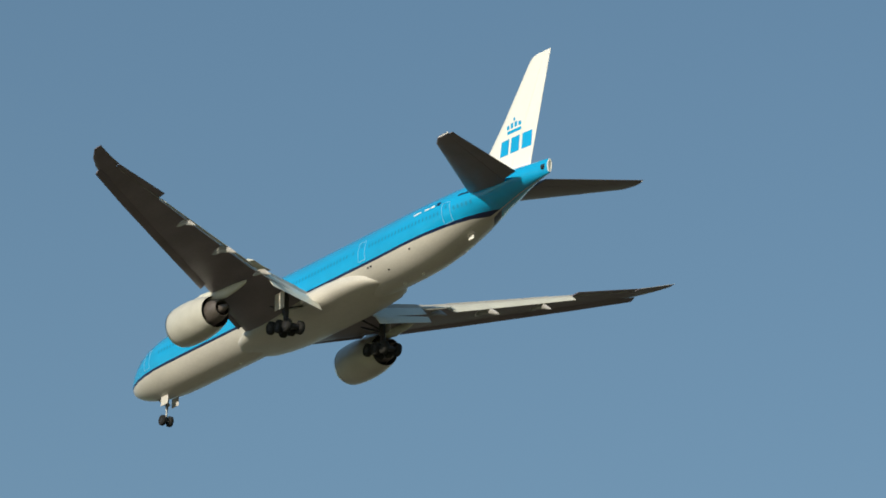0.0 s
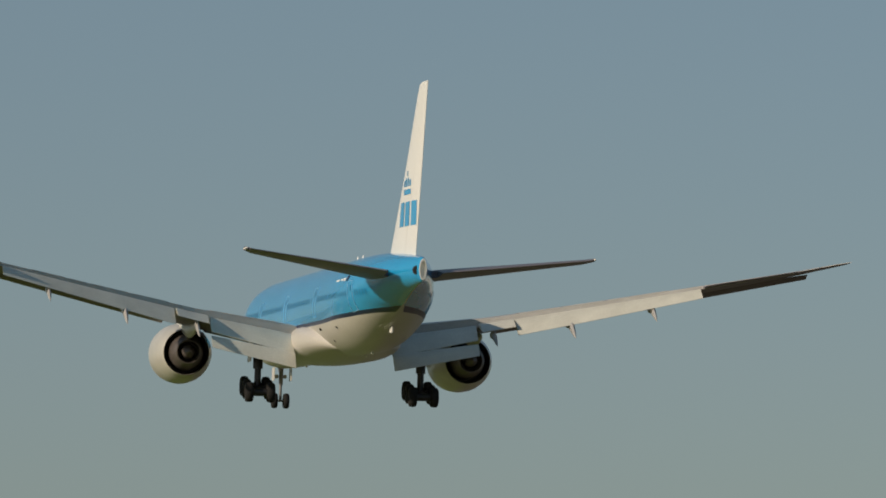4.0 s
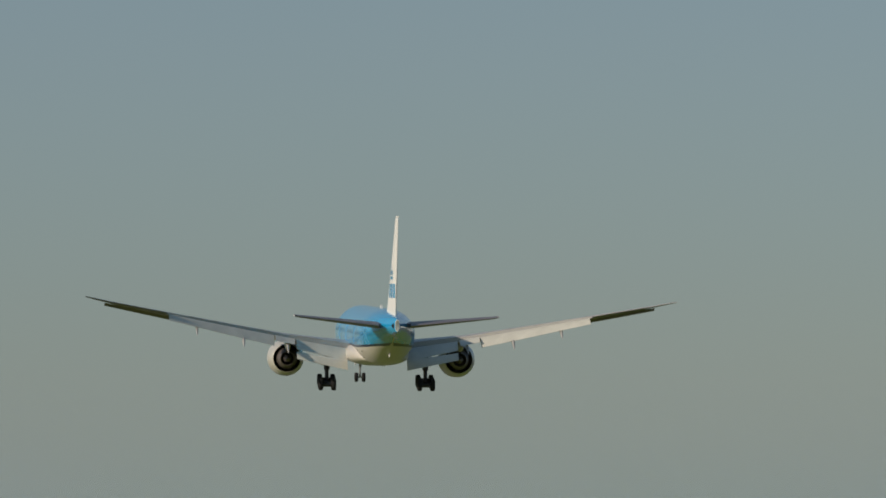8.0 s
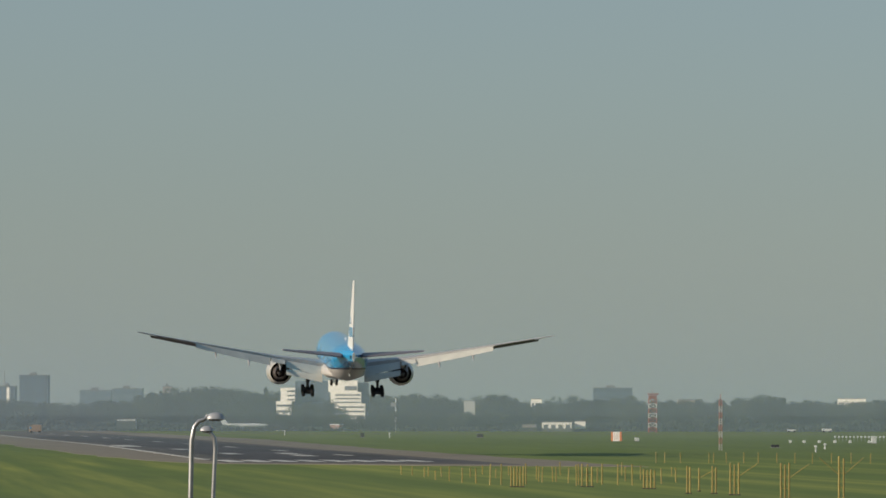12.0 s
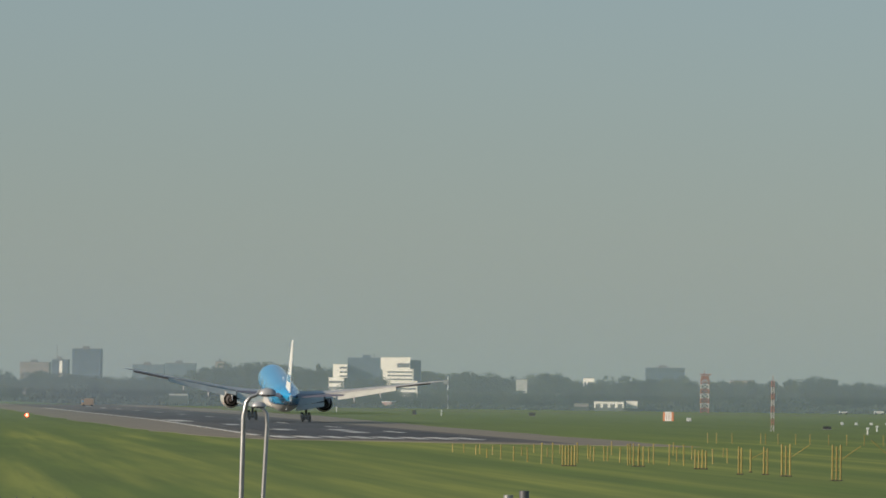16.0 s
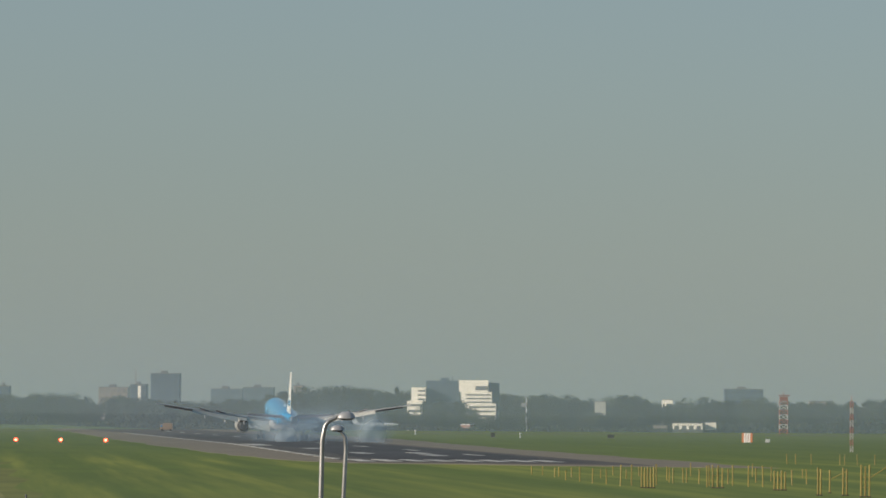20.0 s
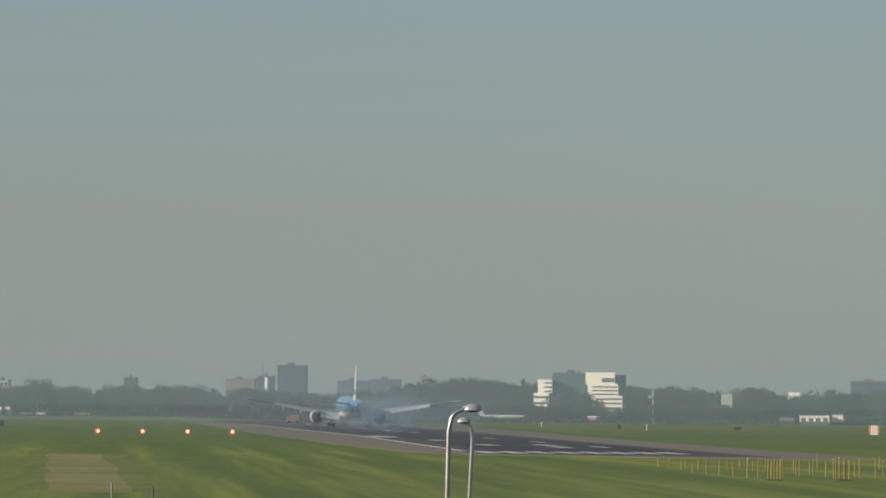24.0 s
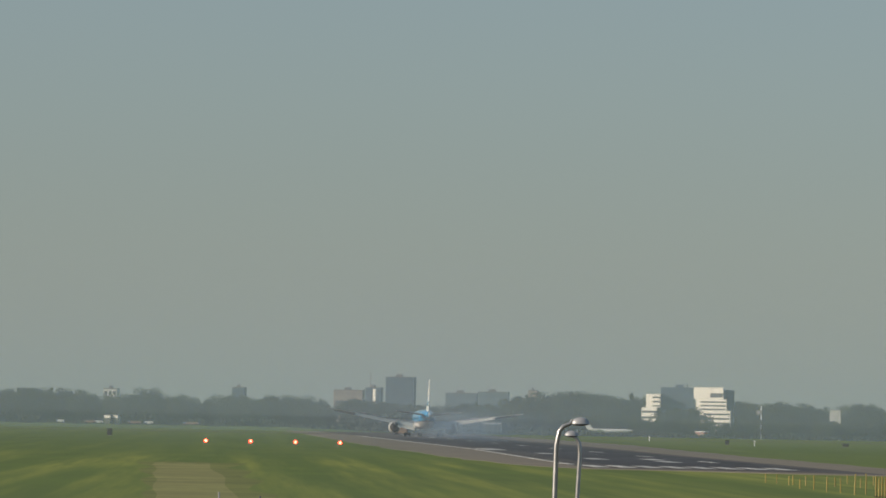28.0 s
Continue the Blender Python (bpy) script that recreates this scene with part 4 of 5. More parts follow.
def lattice_mast(name, u, d, h, w, bands, head, label):
    x, y = spot(u, d)
    m = base(name, pose(x, y, 0), label, "mast")
    red = RED_PAINT if head else FADED_RED
    for i in range(bands):
        bm = bmesh.new()
        z0, z1 = h * i / bands, h * (i + 1) / bands
        for sx in (-1, 1):
            for sy in (-1, 1):
                rod(bm, (sx * w / 2, sy * w / 2, z0), (sx * w / 2, sy * w / 2, z1), w * 0.06 + 0.03, None, 6)
            rod(bm, (-sx * w / 2, -w / 2, z0), (sx * w / 2, -w / 2, z1), w * 0.04 + 0.02, None, 6)
            rod(bm, (sx * w / 2, -w / 2, z0), (sx * w / 2, w / 2, z1), w * 0.04 + 0.02, None, 6)
        rod(bm, (-w / 2, -w / 2, z1 - 0.02), (w / 2, -w / 2, z1 - 0.02), w * 0.05 + 0.02, None, 6)
        part("lattice_band", bm, red if i % 2 == (bands + 1) % 2 else WHITE_PAINT, m, "red band" if i % 2 == (bands + 1) % 2 else "white band")
    if head:
        cabin = part("radar_cabin", box(bmesh.new(), (0, 0, h + 0.7), (w * 1.05, w * 1.05, 1.5), None, 0.1), RED_PAINT, m, "red cabin on the mast head")
        part("radar_bar", box(bmesh.new(), (0.2, 0, h + 1.9), (w * 1.5, 0.4, 0.5), None, 0.1), RED_PAINT, cabin)
        part("rod_antenna", rod(bmesh.new(), (-0.2, 0, h + 1.4), (-0.2, 0, h + 3.6), 0.12), RED_PAINT, cabin)
    else:
        part("rod_antenna", rod(bmesh.new(), (0, 0, h), (0, 0, h + 1.0), 0.05), red, m)
    return m


lattice_mast("radar_mast", 33.9, 2280, 13.2, 3.0, 7, True, "red and white lattice radar mast with a red head")
lattice_mast("antenna_mast", 45.6, 1050, 9.2, 0.5, 8, False, "slender red and white lattice antenna mast")


def marker_board(u, d, w, h):
    x, y = spot(u, d)
    m = base("marker_board", pose(x, y, 0, 0, 0, -32), "square white marker board with orange sides in the grass", "sign")
    part("panel", box(bmesh.new(), (0, 0, 0.3 + h / 2), (w * 0.70, 0.3, h), None, 0.02), MARK_WHITE, m, "white panel")
    for k in (-0.18, 0, 0.18):
        part("stripe", box(bmesh.new(), (k * w, -0.16, 0.3 + h / 2), (w * 0.055, 0.03, h * 0.86), None, 0.0), FADED_RED, m, "faint red stripe")
    for s in (-1, 1):
        part("side_panel", box(bmesh.new(), (s * w * 0.47, 0, 0.3 + h / 2), (w * 0.24, 0.28, h), None, 0.02), ORANGE, m, "orange-red side panel")
        part("post", rod(bmesh.new(), (s * w * 0.35, 0.1, 0), (s * w * 0.35, 0.1, 0.5), 0.06), STEEL, m)


marker_board(27.7, 1390, 2.5, 2.2)


def field_box(name, u, d, w, h, material, label, category):
    x, y = spot(u, d)
    m = base(name, pose(x, y, 0), label, category)
    body = part("housing", box(bmesh.new(), (0, 0, h / 2 + 0.05), (w, w * 0.8, h * 0.9), None, w * 0.08), material, m)
    part("lid", box(bmesh.new(), (0, 0, h * 0.97), (w * 1.1, w * 0.9, h * 0.1), None, w * 0.03), material, m)
    part("plinth", box(bmesh.new(), (0, 0, 0.05), (w * 1.2, w, 0.1), None, 0.01), CONCRETE, m)


field_box("white_cabinet", 31.2, 1450, 1.1, 0.9, MARK_WHITE, "small white equipment cabinet in the grass", "cabinet")
field_box("dark_cabinet", -16.1, 1700, 1.2, 1.4, DULL_BOX, "small dark equipment cabinet in the grass", "cabinet")
field_box("dark_cabinet", 4.2, 1700, 1.9, 1.0, DULL_BOX, "low dark equipment cabinet in the grass", "cabinet")
field_box("dark_cabinet", 55.0, 1150, 1.6, 0.6, DARK, "low dark drain cover box in the grass", "cabinet")
field_box("dark_cabinet", -123.0, 1560, 1.3, 1.9, DULL_BOX, "upright dark cabinet in the grass", "cabinet")
for u, d, h in ((-11.4, 1650, 1.6), (-29.5, 1900, 1.6), (63.6, 1100, 1.1), (62.0, 1000, 1.2)):
    x, y = spot(u, d)
    m = base("wind_post", pose(x, y, 0), "short white post in the grass", "post")
    part("shaft", rod(bmesh.new(), (0, 0, 0), (0, 0, h * 0.75), 0.14, 0.12), MARK_WHITE, m, "", True)
    part("cap", box(bmesh.new(), (0, 0, h * 0.85), (0.5, 0.4, h * 0.25), None, 0.05), MARK_WHITE, m)

mast = base("striped_mast", pose(*spot(-10.35, 2436), 0), "slender white and grey banded mast before the woods", "mast")
for i in range(7):
    part("band", rod(bmesh.new(), (0, 0, 2.0 * i), (0, 0, 2.0 * i + 2.0), 0.34 - 0.02 * i, 0.32 - 0.02 * i, 8), MARK_WHITE if i % 2 == 0 else STEEL, mast, "white band" if i % 2 == 0 else "grey band")
part("platform", box(bmesh.new(), (-0.9, 0, 11.2), (2.4, 1.0, 1.8), None, 0.1), CONCRETE, mast, "pale equipment platform")
hut = base("pink_hut", pose(*spot(-20.5, 2438), 0, 0, 0, -30), "small pinkish brick hut with a pale roof", "hut")
part("wall", box(bmesh.new(), (0, 0, 1.3), (4.4, 3.2, 2.6), None, 0.03), FADED_RED, hut)
part("roof", box(bmesh.new(), (0, 0, 2.75), (4.8, 3.6, 0.35), None, 0.05), MARK_WHITE, hut)
part("door", box(bmesh.new(), (0.6, -1.62, 1.0), (1.0, 0.06, 2.0)), STEEL, hut)

# localizer antenna: rows of white elements to the right
row = base("localizer_antenna", pose(*spot(69, 1480), 0), "long row of white antenna elements in the grass", "antenna")
for i in range(26):
    x = -5.4 + 0.95 * i
    part("element", box(bmesh.new(), (x, 0, 1.05), (0.5, 0.5, 0.45), None, 0.08), MARK_WHITE, row)
    part("stand", rod(bmesh.new(), (x, 0, 0), (x, 0, 0.9), 0.05), WHITE_PAINT, row)
lamp = base("edge_lamp", pose(0, 0, 0), "small white light box on a stem in the grass", "airfield light", "white light boxes")
part("box", box(bmesh.new(), (0, 0, 0.55), (0.7, 0.5, 0.55), None, 0.08), MARK_WHITE, lamp)
part("stem", rod(bmesh.new(), (0, 0, 0), (0, 0, 0.35), 0.06), STEEL, lamp)
for i, u in enumerate((57.6, 60.0, 62.6, 65.3, 67.9, 71.2, 74.8, 78.5, 82.0)):
    x, y = spot(u, 1310)
    if i == 0:
        lamp.matrix_basis = pose(x, y, 0)
    else:
        copy_thing(lamp, pose(x, y, 0))
field_box("white_cabinet", 72.0, 1330, 1.2, 1.7, MARK_WHITE, "tall white equipment cabinet in the grass", "cabinet")

# ---- far buildings ----
FACADE = surface("cream_facade", (0.80, 0.77, 0.67), 0.6, 0, (0.7, 0.06), (0.1, 0.08))
BLOCK = surface("grey_blue_facade", (0.112, 0.160, 0.212), 0.6, 0, (0.7, 0.1), (0.08, 0.1))
BAND = surface("dark_window_band", (0.10, 0.115, 0.13), 0.25, 0, (0.9, 0.2))
FOOT_COVER = surface("dark_wall_foot", (0.07, 0.085, 0.07), 0.85, 0, (0.7, 0.2))
DULL_PANE = surface("dull_window_glass", (0.095, 0.125, 0.160), 0.3, 0, (0.9, 0.1))
BEIGE_PANE = surface("beige_tinted_window", (0.26, 0.235, 0.21), 0.3, 0, (0.9, 0.1))
PALE_WALL = surface("pale_grey_facade", (0.66, 0.65, 0.59), 0.7, 0, (0.7, 0.1), (0.1, 0.1))
# the far blocks' wall and pane colours have the distance haze mixed in
FAR_PANE = surface("haze_tinted_window_glass", (0.135, 0.185, 0.225), 0.3, 0, (0.9, 0.1))
FAR_BLOCK = surface("haze_tinted_facade", (0.165, 0.222, 0.262), 0.6, 0, (0.7, 0.1), (0.08, 0.1))
BEIGE = surface("beige_facade", (0.35, 0.305, 0.26), 0.7, 0, (0.7, 0.08), (0.1, 0.1))
ROOFING = surface("grey_roofing", (0.20, 0.20, 0.20), 0.8, 0, (0.7, 0.15))


def elev(v, d):
    return EYE + v * d / 1000


def block(u0, u1, v, d, depth, storeys, material, label, name="office_block", windows=True, roof_box=True, plinth=0.0):
    """A plain block: walls, roof edge and bands of windows."""
    x0, x1, h = u0 * d / 1000, u1 * d / 1000, elev(v, d)
    m = base(name, pose((x0 + x1) / 2, d, 0), label, "building")
    w = x1 - x0
    turn = (lambda b: slanted(b, -w / 2)) if material is FACADE else (lambda b: b)
    wall = part("wall", turn(box(bmesh.new(), (0, depth / 2, h / 2), (w, depth, h), None, 0.0)), material, m)
    part("roof", turn(box(bmesh.new(), (0, depth / 2, h + 0.15), (w + 0.3, depth + 0.3, 0.35), None, 0.05)), ROOFING, m)
    # added dark front where the wall's foot lies hidden and shaded; no real plinth
    if plinth:
        part("plinth", turn(box(bmesh.new(), (0, -0.15, plinth / 2), (w + 0.2, 0.5, plinth))), FOOT_COVER, m, "dark weathered plinth")
    if windows:
        sh = h / storeys
        cols = max(3, int(w / 3.0))
        for s in range(storeys):
            for c in range(cols):
                part("window", turn(box(bmesh.new(), (-w / 2 + w * (c + 0.5) / cols, -0.02, sh * (s + 0.55)), (w / cols * 0.62, 0.12, sh * 0.42))), {"grey_blue_facade": DULL_PANE, "haze_tinted_facade": FAR_PANE, "beige_facade": BEIGE_PANE}.get(material.name, BAND), wall)
    if roof_box:
        part("roof_box", box(bmesh.new(), (-w * 0.05, depth / 2, h + 1.0), (w * 0.22, depth * 0.4, 1.6), None, 0.05), ROOFING, m)
    return m


def slanted(bm, x0):
    """Turns a front that faces the eye towards the sun: its right end comes nearer."""
    for v in bm.verts:
        v.co.y -= 0.6 * (v.co.x - x0)
    return bm


def banded(m, x0, x1, z0, z1, y, depth, floors, material, solid=0.0):
    """A storeyed wing with long window bands between pale parapets. solid: share of the front without bands, from the left."""
    w = x1 - x0
    wing = part("wing_block", slanted(box(bmesh.new(), ((x0 + x1) / 2, y + depth / 2, (z0 + z1) / 2), (w, depth, z1 - z0)), x0), material, m, "cream stepped wing")
    fh = (z1 - z0) / floors
    for i in range(floors):
        part("window_band", slanted(box(bmesh.new(), (x0 + w * (solid + (1 - solid) / 2), y - 0.03, z0 + fh * (i + 0.34)), (w * (1 - solid) * 0.94, 0.2, fh * 0.38)), x0), BAND, wing)
    part("parapet", slanted(box(bmesh.new(), ((x0 + x1) / 2, y + depth / 2, z1 + 0.12), (w + 0.3, depth + 0.3, 0.3)), x0), material, wing)


def terraced_office():
    d = 2500.0
    m = base("terraced_office", pose(0, d, 0), "stepped cream office building with a dark middle block", "building")
    X = lambda u: u * d / 1000
    Z = lambda v: elev(v, d)
    core = part("core_block", box(bmesh.new(), ((X(-27.7) + X(-22.0)) / 2, 9, Z(6.2) / 2), (X(-22.0) - X(-27.7), 14, Z(6.2))), BLOCK, m, "dark middle block")
    part("core_block", box(bmesh.new(), ((X(-17.2) + X(-15.1)) / 2, 12, Z(5.9) / 2), (X(-15.1) - X(-17.2), 12, Z(5.9))), BLOCK, m, "dark rear block")
    part("roof_box", box(bmesh.new(), (X(-24.5), 9, Z(6.2) + 0.6), (3.5, 5, 1.4)), BLOCK, core)
    part("antenna", rod(bmesh.new(), (X(-23.2), 9, Z(6.2)), (X(-23.2), 9, Z(7.0)), 0.2), BLOCK, core)
    banded(m, X(-30.2), X(-27.7), Z(2.7), Z(4.9), 1, 12, 3, FACADE, 0.45)
    banded(m, X(-30.9), X(-28.3), 0, Z(2.6), 0.2, 12, 5, FACADE, 0.0)
    banded(m, X(-22.0), X(-16.9), Z(4.3), Z(6.2), 2, 14, 1, FACADE, 0.55)
    banded(m, X(-21.6), X(-16.3), Z(2.3), Z(4.2), 1, 14, 3, FACADE, 0.12)
    banded(m, X(-20.9), X(-15.6), 0, Z(2.2), 0, 14, 6, FACADE, 0.1)


terraced_office()
block(-75.2, -70.3, 7.1, 3300, 18, 10, BLOCK, "tall grey-blue tower block above the trees", "tower_block")
block(-78.7, -76.0, 5.2, 3350, 18, 7, BLOCK, "grey block beside the tower block")
block(-77.4, -76.9, 5.0, 3340, 4, 1, FACADE, "narrow pale stair tower", "stair_tower", False, False)
block(-84.2, -79.2, 4.7, 3380, 18, 5, BEIGE, "beige block above the trees")
block(-64.8, -59.4, 4.5, 3300, 16, 5, FAR_BLOCK, "grey block behind the trees")
block(-59.2, -54.0, 4.8, 3280, 16, 5, FAR_BLOCK, "grey block behind the trees")
block(23.7, 30.4, 5.0, 3500, 20, 7, BLOCK, "wide grey-blue block above the trees")
block(1.4, 3.3, 2.75, 2495, 9, 3, PALE_WALL, "small pale house among the trees", "white_house", False, False)
block(13.0, 14.8, 3.1, 3000, 9, 2, FACADE, "small white building above the trees", "white_house", True, False)
block(66.1, 70.4, 3.2, 3000, 14, 3, FACADE, "flat white building above the trees", "white_hall", False, False)
block(38.3, 42.5, 3.0, 3000, 14, 3, BEIGE, "low beige building above the trees", "beige_hall", False, False)
block(14.9, 19.9, -0.9, 2405, 10, 1, FACADE, "long low white greenhouse at the field's edge", "greenhouse", True, False, 1.4)
block(20.5, 22.3, -0.75, 2405, 8, 1, FACADE, "small white shed at the field's edge", "shed", False, False, 1.2)
block(11.5, 13.9, -1.3, 2405, 8, 1, BEIGE, "small dull shed at the field's edge", "shed", False, False, 1.7)
block(-124.2, -121.9, 4.2, 3000, 14, 4, PALE_WALL, "old pale house above the trees", "old_house", True, True)
block(-101.8, -99.7, 4.8, 3000, 12, 4, BLOCK, "dark block above the trees")
block(-50.5, -49.0, 5.2, 3100, 12, 5, BEIGE, "beige block behind the trees")

aerial = base("roof_aerial", pose(*spot(-77.9, 3360), elev(5.2, 3350)), "tall thin lattice aerial on the grey block's roof", "antenna")
part("pole", rod(bmesh.new(), (0, 4, 0.2), (0, 4, 9.5), 0.28, 0.12, 8), CONCRETE, aerial)
for z in (4.0, 6.5, 8.5):
    part("crossbar", rod(bmesh.new(), (-0.9, 4, z), (0.9, 4, z), 0.10, None, 6), CONCRETE, aerial)
block(-58.4, -55.2, -0.45, 2432, 8, 1, PALE_WALL, "low white hall with a flat roof at the field's edge", "hall", False, False, 4.3)

for u0, u1 in ((-124.0, -122.9), (-122.6, -121.5)):
    block(u0, u1, -0.38, 2436, 8, 1, FACADE, "low white shed behind the perimeter road", "shed", False, False, 4.0)

# a small white jet parked before the woods


def parked_jet(u, d, length):
    x, y = spot(u, d)
    j = base("parked_jet", pose(x, y, 0), "small white business jet parked before the woods", "airplane")
    prof = [(0.0, 0.05, 0.25), (0.05, 0.35, 0.05), (0.14, 0.62, 0.0), (0.3, 0.72, 0.0), (0.7, 0.72, 0.0), (0.85, 0.55, 0.15), (0.96, 0.25, 0.4), (1.0, 0.08, 0.5)]
    rings = [[Vector((length * (0.5 - k), r * math.cos(a), 2.6 + dz + r * math.sin(a))) for a in [6.28318 * i / 14 for i in range(14)]] for k, r, dz in prof]
    part("fuselage", loft(rings), MARK_WHITE, j, "white tube fuselage", True)
    part("tail_fin", slope_fin(length), MARK_WHITE, j)
    for s in (-1, 1):
        part("wing", box(bmesh.new(), (-length * 0.05, s * 3.6, 2.15), (2.2, 6.0, 0.16), None, 0.05), MARK_WHITE, j)
        part("engine", box(bmesh.new(), (-length * 0.28, s * 1.1, 2.9), (2.6, 0.7, 0.7), None, 0.25), MARK_WHITE, j)
        part("gear_leg", rod(bmesh.new(), (-length * 0.05, s * 1.2, 0), (-length * 0.05, s * 1.2, 2.1), 0.1), GEAR, j)
    part("nose_gear_leg", rod(bmesh.new(), (length * 0.36, 0, 0), (length * 0.36, 0, 2.1), 0.08), GEAR, j)


def slope_fin(length):
    bm = bmesh.new()
    loft([[Vector((-length * 0.36 - k * 1.3, w, 2.9 + 1.9 * k)), Vector((-length * 0.5 - k * 0.9, w, 2.9 + 1.9 * k)), Vector((-length * 0.5 - k * 0.9, -w, 2.9 + 1.9 * k)), Vector((-length * 0.36 - k * 1.3, -w, 2.9 + 1.9 * k))] for k, w in ((0, 0.12), (1, 0.06))], bm=bm)
    return bm


parked_jet(-36.3, 2395, 19.0)

# ---- trees ----
def leaf_material(name, col):
    m = surface(name, col, 0.85, 0, (0.5, 0.2), (0.06, 0.25), per=0.2)
    n, li = m.node_tree.nodes, m.node_tree.links
    b, t, mix = n["Principled BSDF"], n.new("ShaderNodeBsdfTranslucent"), n.new("ShaderNodeMixShader")
    li.new(b.inputs["Base Color"].links[0].from_socket, t.inputs[0])
    mix.inputs[0].default_value = 0.25
    li.new(b.outputs[0], mix.inputs[1])
    li.new(t.outputs[0], mix.inputs[2])
    li.new(mix.outputs[0], n["Material Output"].inputs[0])
    return m


LEAF = leaf_material("dull_green_leaves", (0.056, 0.080, 0.060))
YOUNG_LEAF = leaf_material("yellow_green_leaves", (0.082, 0.102, 0.058))
DARK_LEAF = leaf_material("dark_green_leaves", (0.036, 0.055, 0.046))
BARK = surface("brown_bark", (0.09, 0.075, 0.06), 0.9, 0, (3, 0.3))
CLUMP = ((1, 0, 0), (0, 1, 0.2), (-1, 0.1, 0), (0, -1, -0.2), (0.1, 0, 0.6), (0, 0.1, -0.6))
CLUMP_FACES = ((0, 1, 4), (1, 2, 4), (2, 3, 4), (3, 0, 4), (1, 0, 5), (2, 1, 5), (3, 2, 5), (0, 3, 5))


def leaf_clump(verts, faces, c, size, r):
    e = Euler((r.uniform(0, 6), r.uniform(0, 6), r.uniform(0, 6))).to_matrix()
    n0 = len(verts)
    for p in CLUMP:
        verts.append(c + e @ (Vector(p) * size * r.uniform(0.7, 1.2)))
    for f in CLUMP_FACES:
        faces.append([n0 + j for j in f])


def tree(h, w, low, lobes, material, label, seed):
    """A trunk with limbs and a crown of leafy lobes. low: where the crown begins, as a share of the height."""
    r = random.Random(seed)
    t = base("tree", pose(0, 0, 0), label, "tree", "trees along the field")
    bm = bmesh.new()
    rod(bm, (0, 0, 0), (0.1, 0, h * 0.55), h * 0.026, h * 0.014, 8)
    verts, faces = [], []
    for i in range(lobes):
        a = 2.4 * i + r.uniform(-0.4, 0.4)
        z = h * (low + (1 - low) * (0.12 + 0.72 * (i + 0.5) / lobes))
        k = (z / h - low) / (1 - low)
        reach = w / 2 * (0.30 + 0.75 * math.sin(math.pi * min(1, 0.15 + 0.72 * k))) * 0.62
        size = w * r.uniform(0.26, 0.34) * (1.05 - 0.3 * k)
        c = Vector((math.cos(a) * reach, math.sin(a) * reach, min(z, h - size * 0.9)))
        if i % 2 == 0:
            rod(bm, (0, 0, h * (0.2 + 0.3 * k)), c * 0.8 + Vector((0, 0, c.z * 0.2)), h * 0.010, h * 0.004, 5)
        for j in range(int(1900 / lobes)):
            d = Vector((r.gauss(0, 1), r.gauss(0, 1), r.gauss(0, 1) + 0.25)).normalized()
            leaf_clump(verts, faces, c + Vector((d.x, d.y, d.z * 0.85)) * size * r.random() ** 0.38, r.uniform(0.26, 0.52) * h / 17, r)
    part("trunk", bm, BARK, t, "brown trunk with limbs")
    me = bpy.data.meshes.new("crown")
    me.from_pydata(verts, [], faces)
    me.materials.append(material)
    crown = new("crown", me)
    crown.parent = t
    return t


BROAD, YOUNG, SHADY, SLIM = ("broad leafy tree at the field's edge", "broad tree with young yellow-green leaves", "dense dark green tree at the field's edge", "slim upright tree among broader ones")
TREES = ((15, 15, 0.10, 13, LEAF, BROAD), (16, 18, 0.12, 16, LEAF, BROAD), (14, 13, 0.08, 11, DARK_LEAF, SHADY), (17, 17, 0.14, 15, DARK_LEAF, SHADY), (14, 17, 0.10, 14, YOUNG_LEAF, YOUNG), (12, 12, 0.12, 10, YOUNG_LEAF, YOUNG),
         (17, 7, 0.06, 10, DARK_LEAF, SLIM), (15, 14, 0.10, 12, LEAF, BROAD))
kinds = [tree(*k, i) for i, k in enumerate(TREES)]
placed = set()
rng = random.Random(7)
# how high the wood stands along the field: bearing, metres
SKYLINE = [(-200, 17), (-140, 17.4), (-133, 18), (-128, 17.2), (-124, 14.6), (-121, 14.8), (-116, 17.4), (-114, 14.4), (-110, 15.4), (-105, 14.2), (-102, 15.4), (-95, 16.2), (-89, 15.2), (-86.5, 13), (-84, 15), (-77, 13.2), (-66, 13.2), (-55, 14), (-53, 19),
           (-50, 17.2), (-47, 19.2), (-44, 18.2), (-41, 19), (-36, 18), (-32, 18.6), (-22, 16), (-13, 18.4), (-10, 17.2), (-6, 17.8), (-1, 15.8), (1, 12), (3.5, 12.2), (5, 15.6), (9, 16.2), (11, 12.4), (15, 12.2), (18, 15.2),
           (24, 15.6), (33, 13.6), (38, 14.8), (42, 12.8), (47, 13.2), (50, 15.4), (58, 15.4), (63, 13), (70, 14), (85, 15), (150, 15)]


def plant(k, x, y, h, wide=1.0):
    s = h / TREES[k][0]
    m = pose(x, y, 0, 0, 0, rng.uniform(0, 360)) @ Matrix.Diagonal((s * wide, s * wide, s, 1))
    if k not in placed:
        placed.add(k)
        kinds[k].matrix_basis = m
    else:
        copy_thing(kinds[k], pose(0, 0, 0)).matrix_basis = m


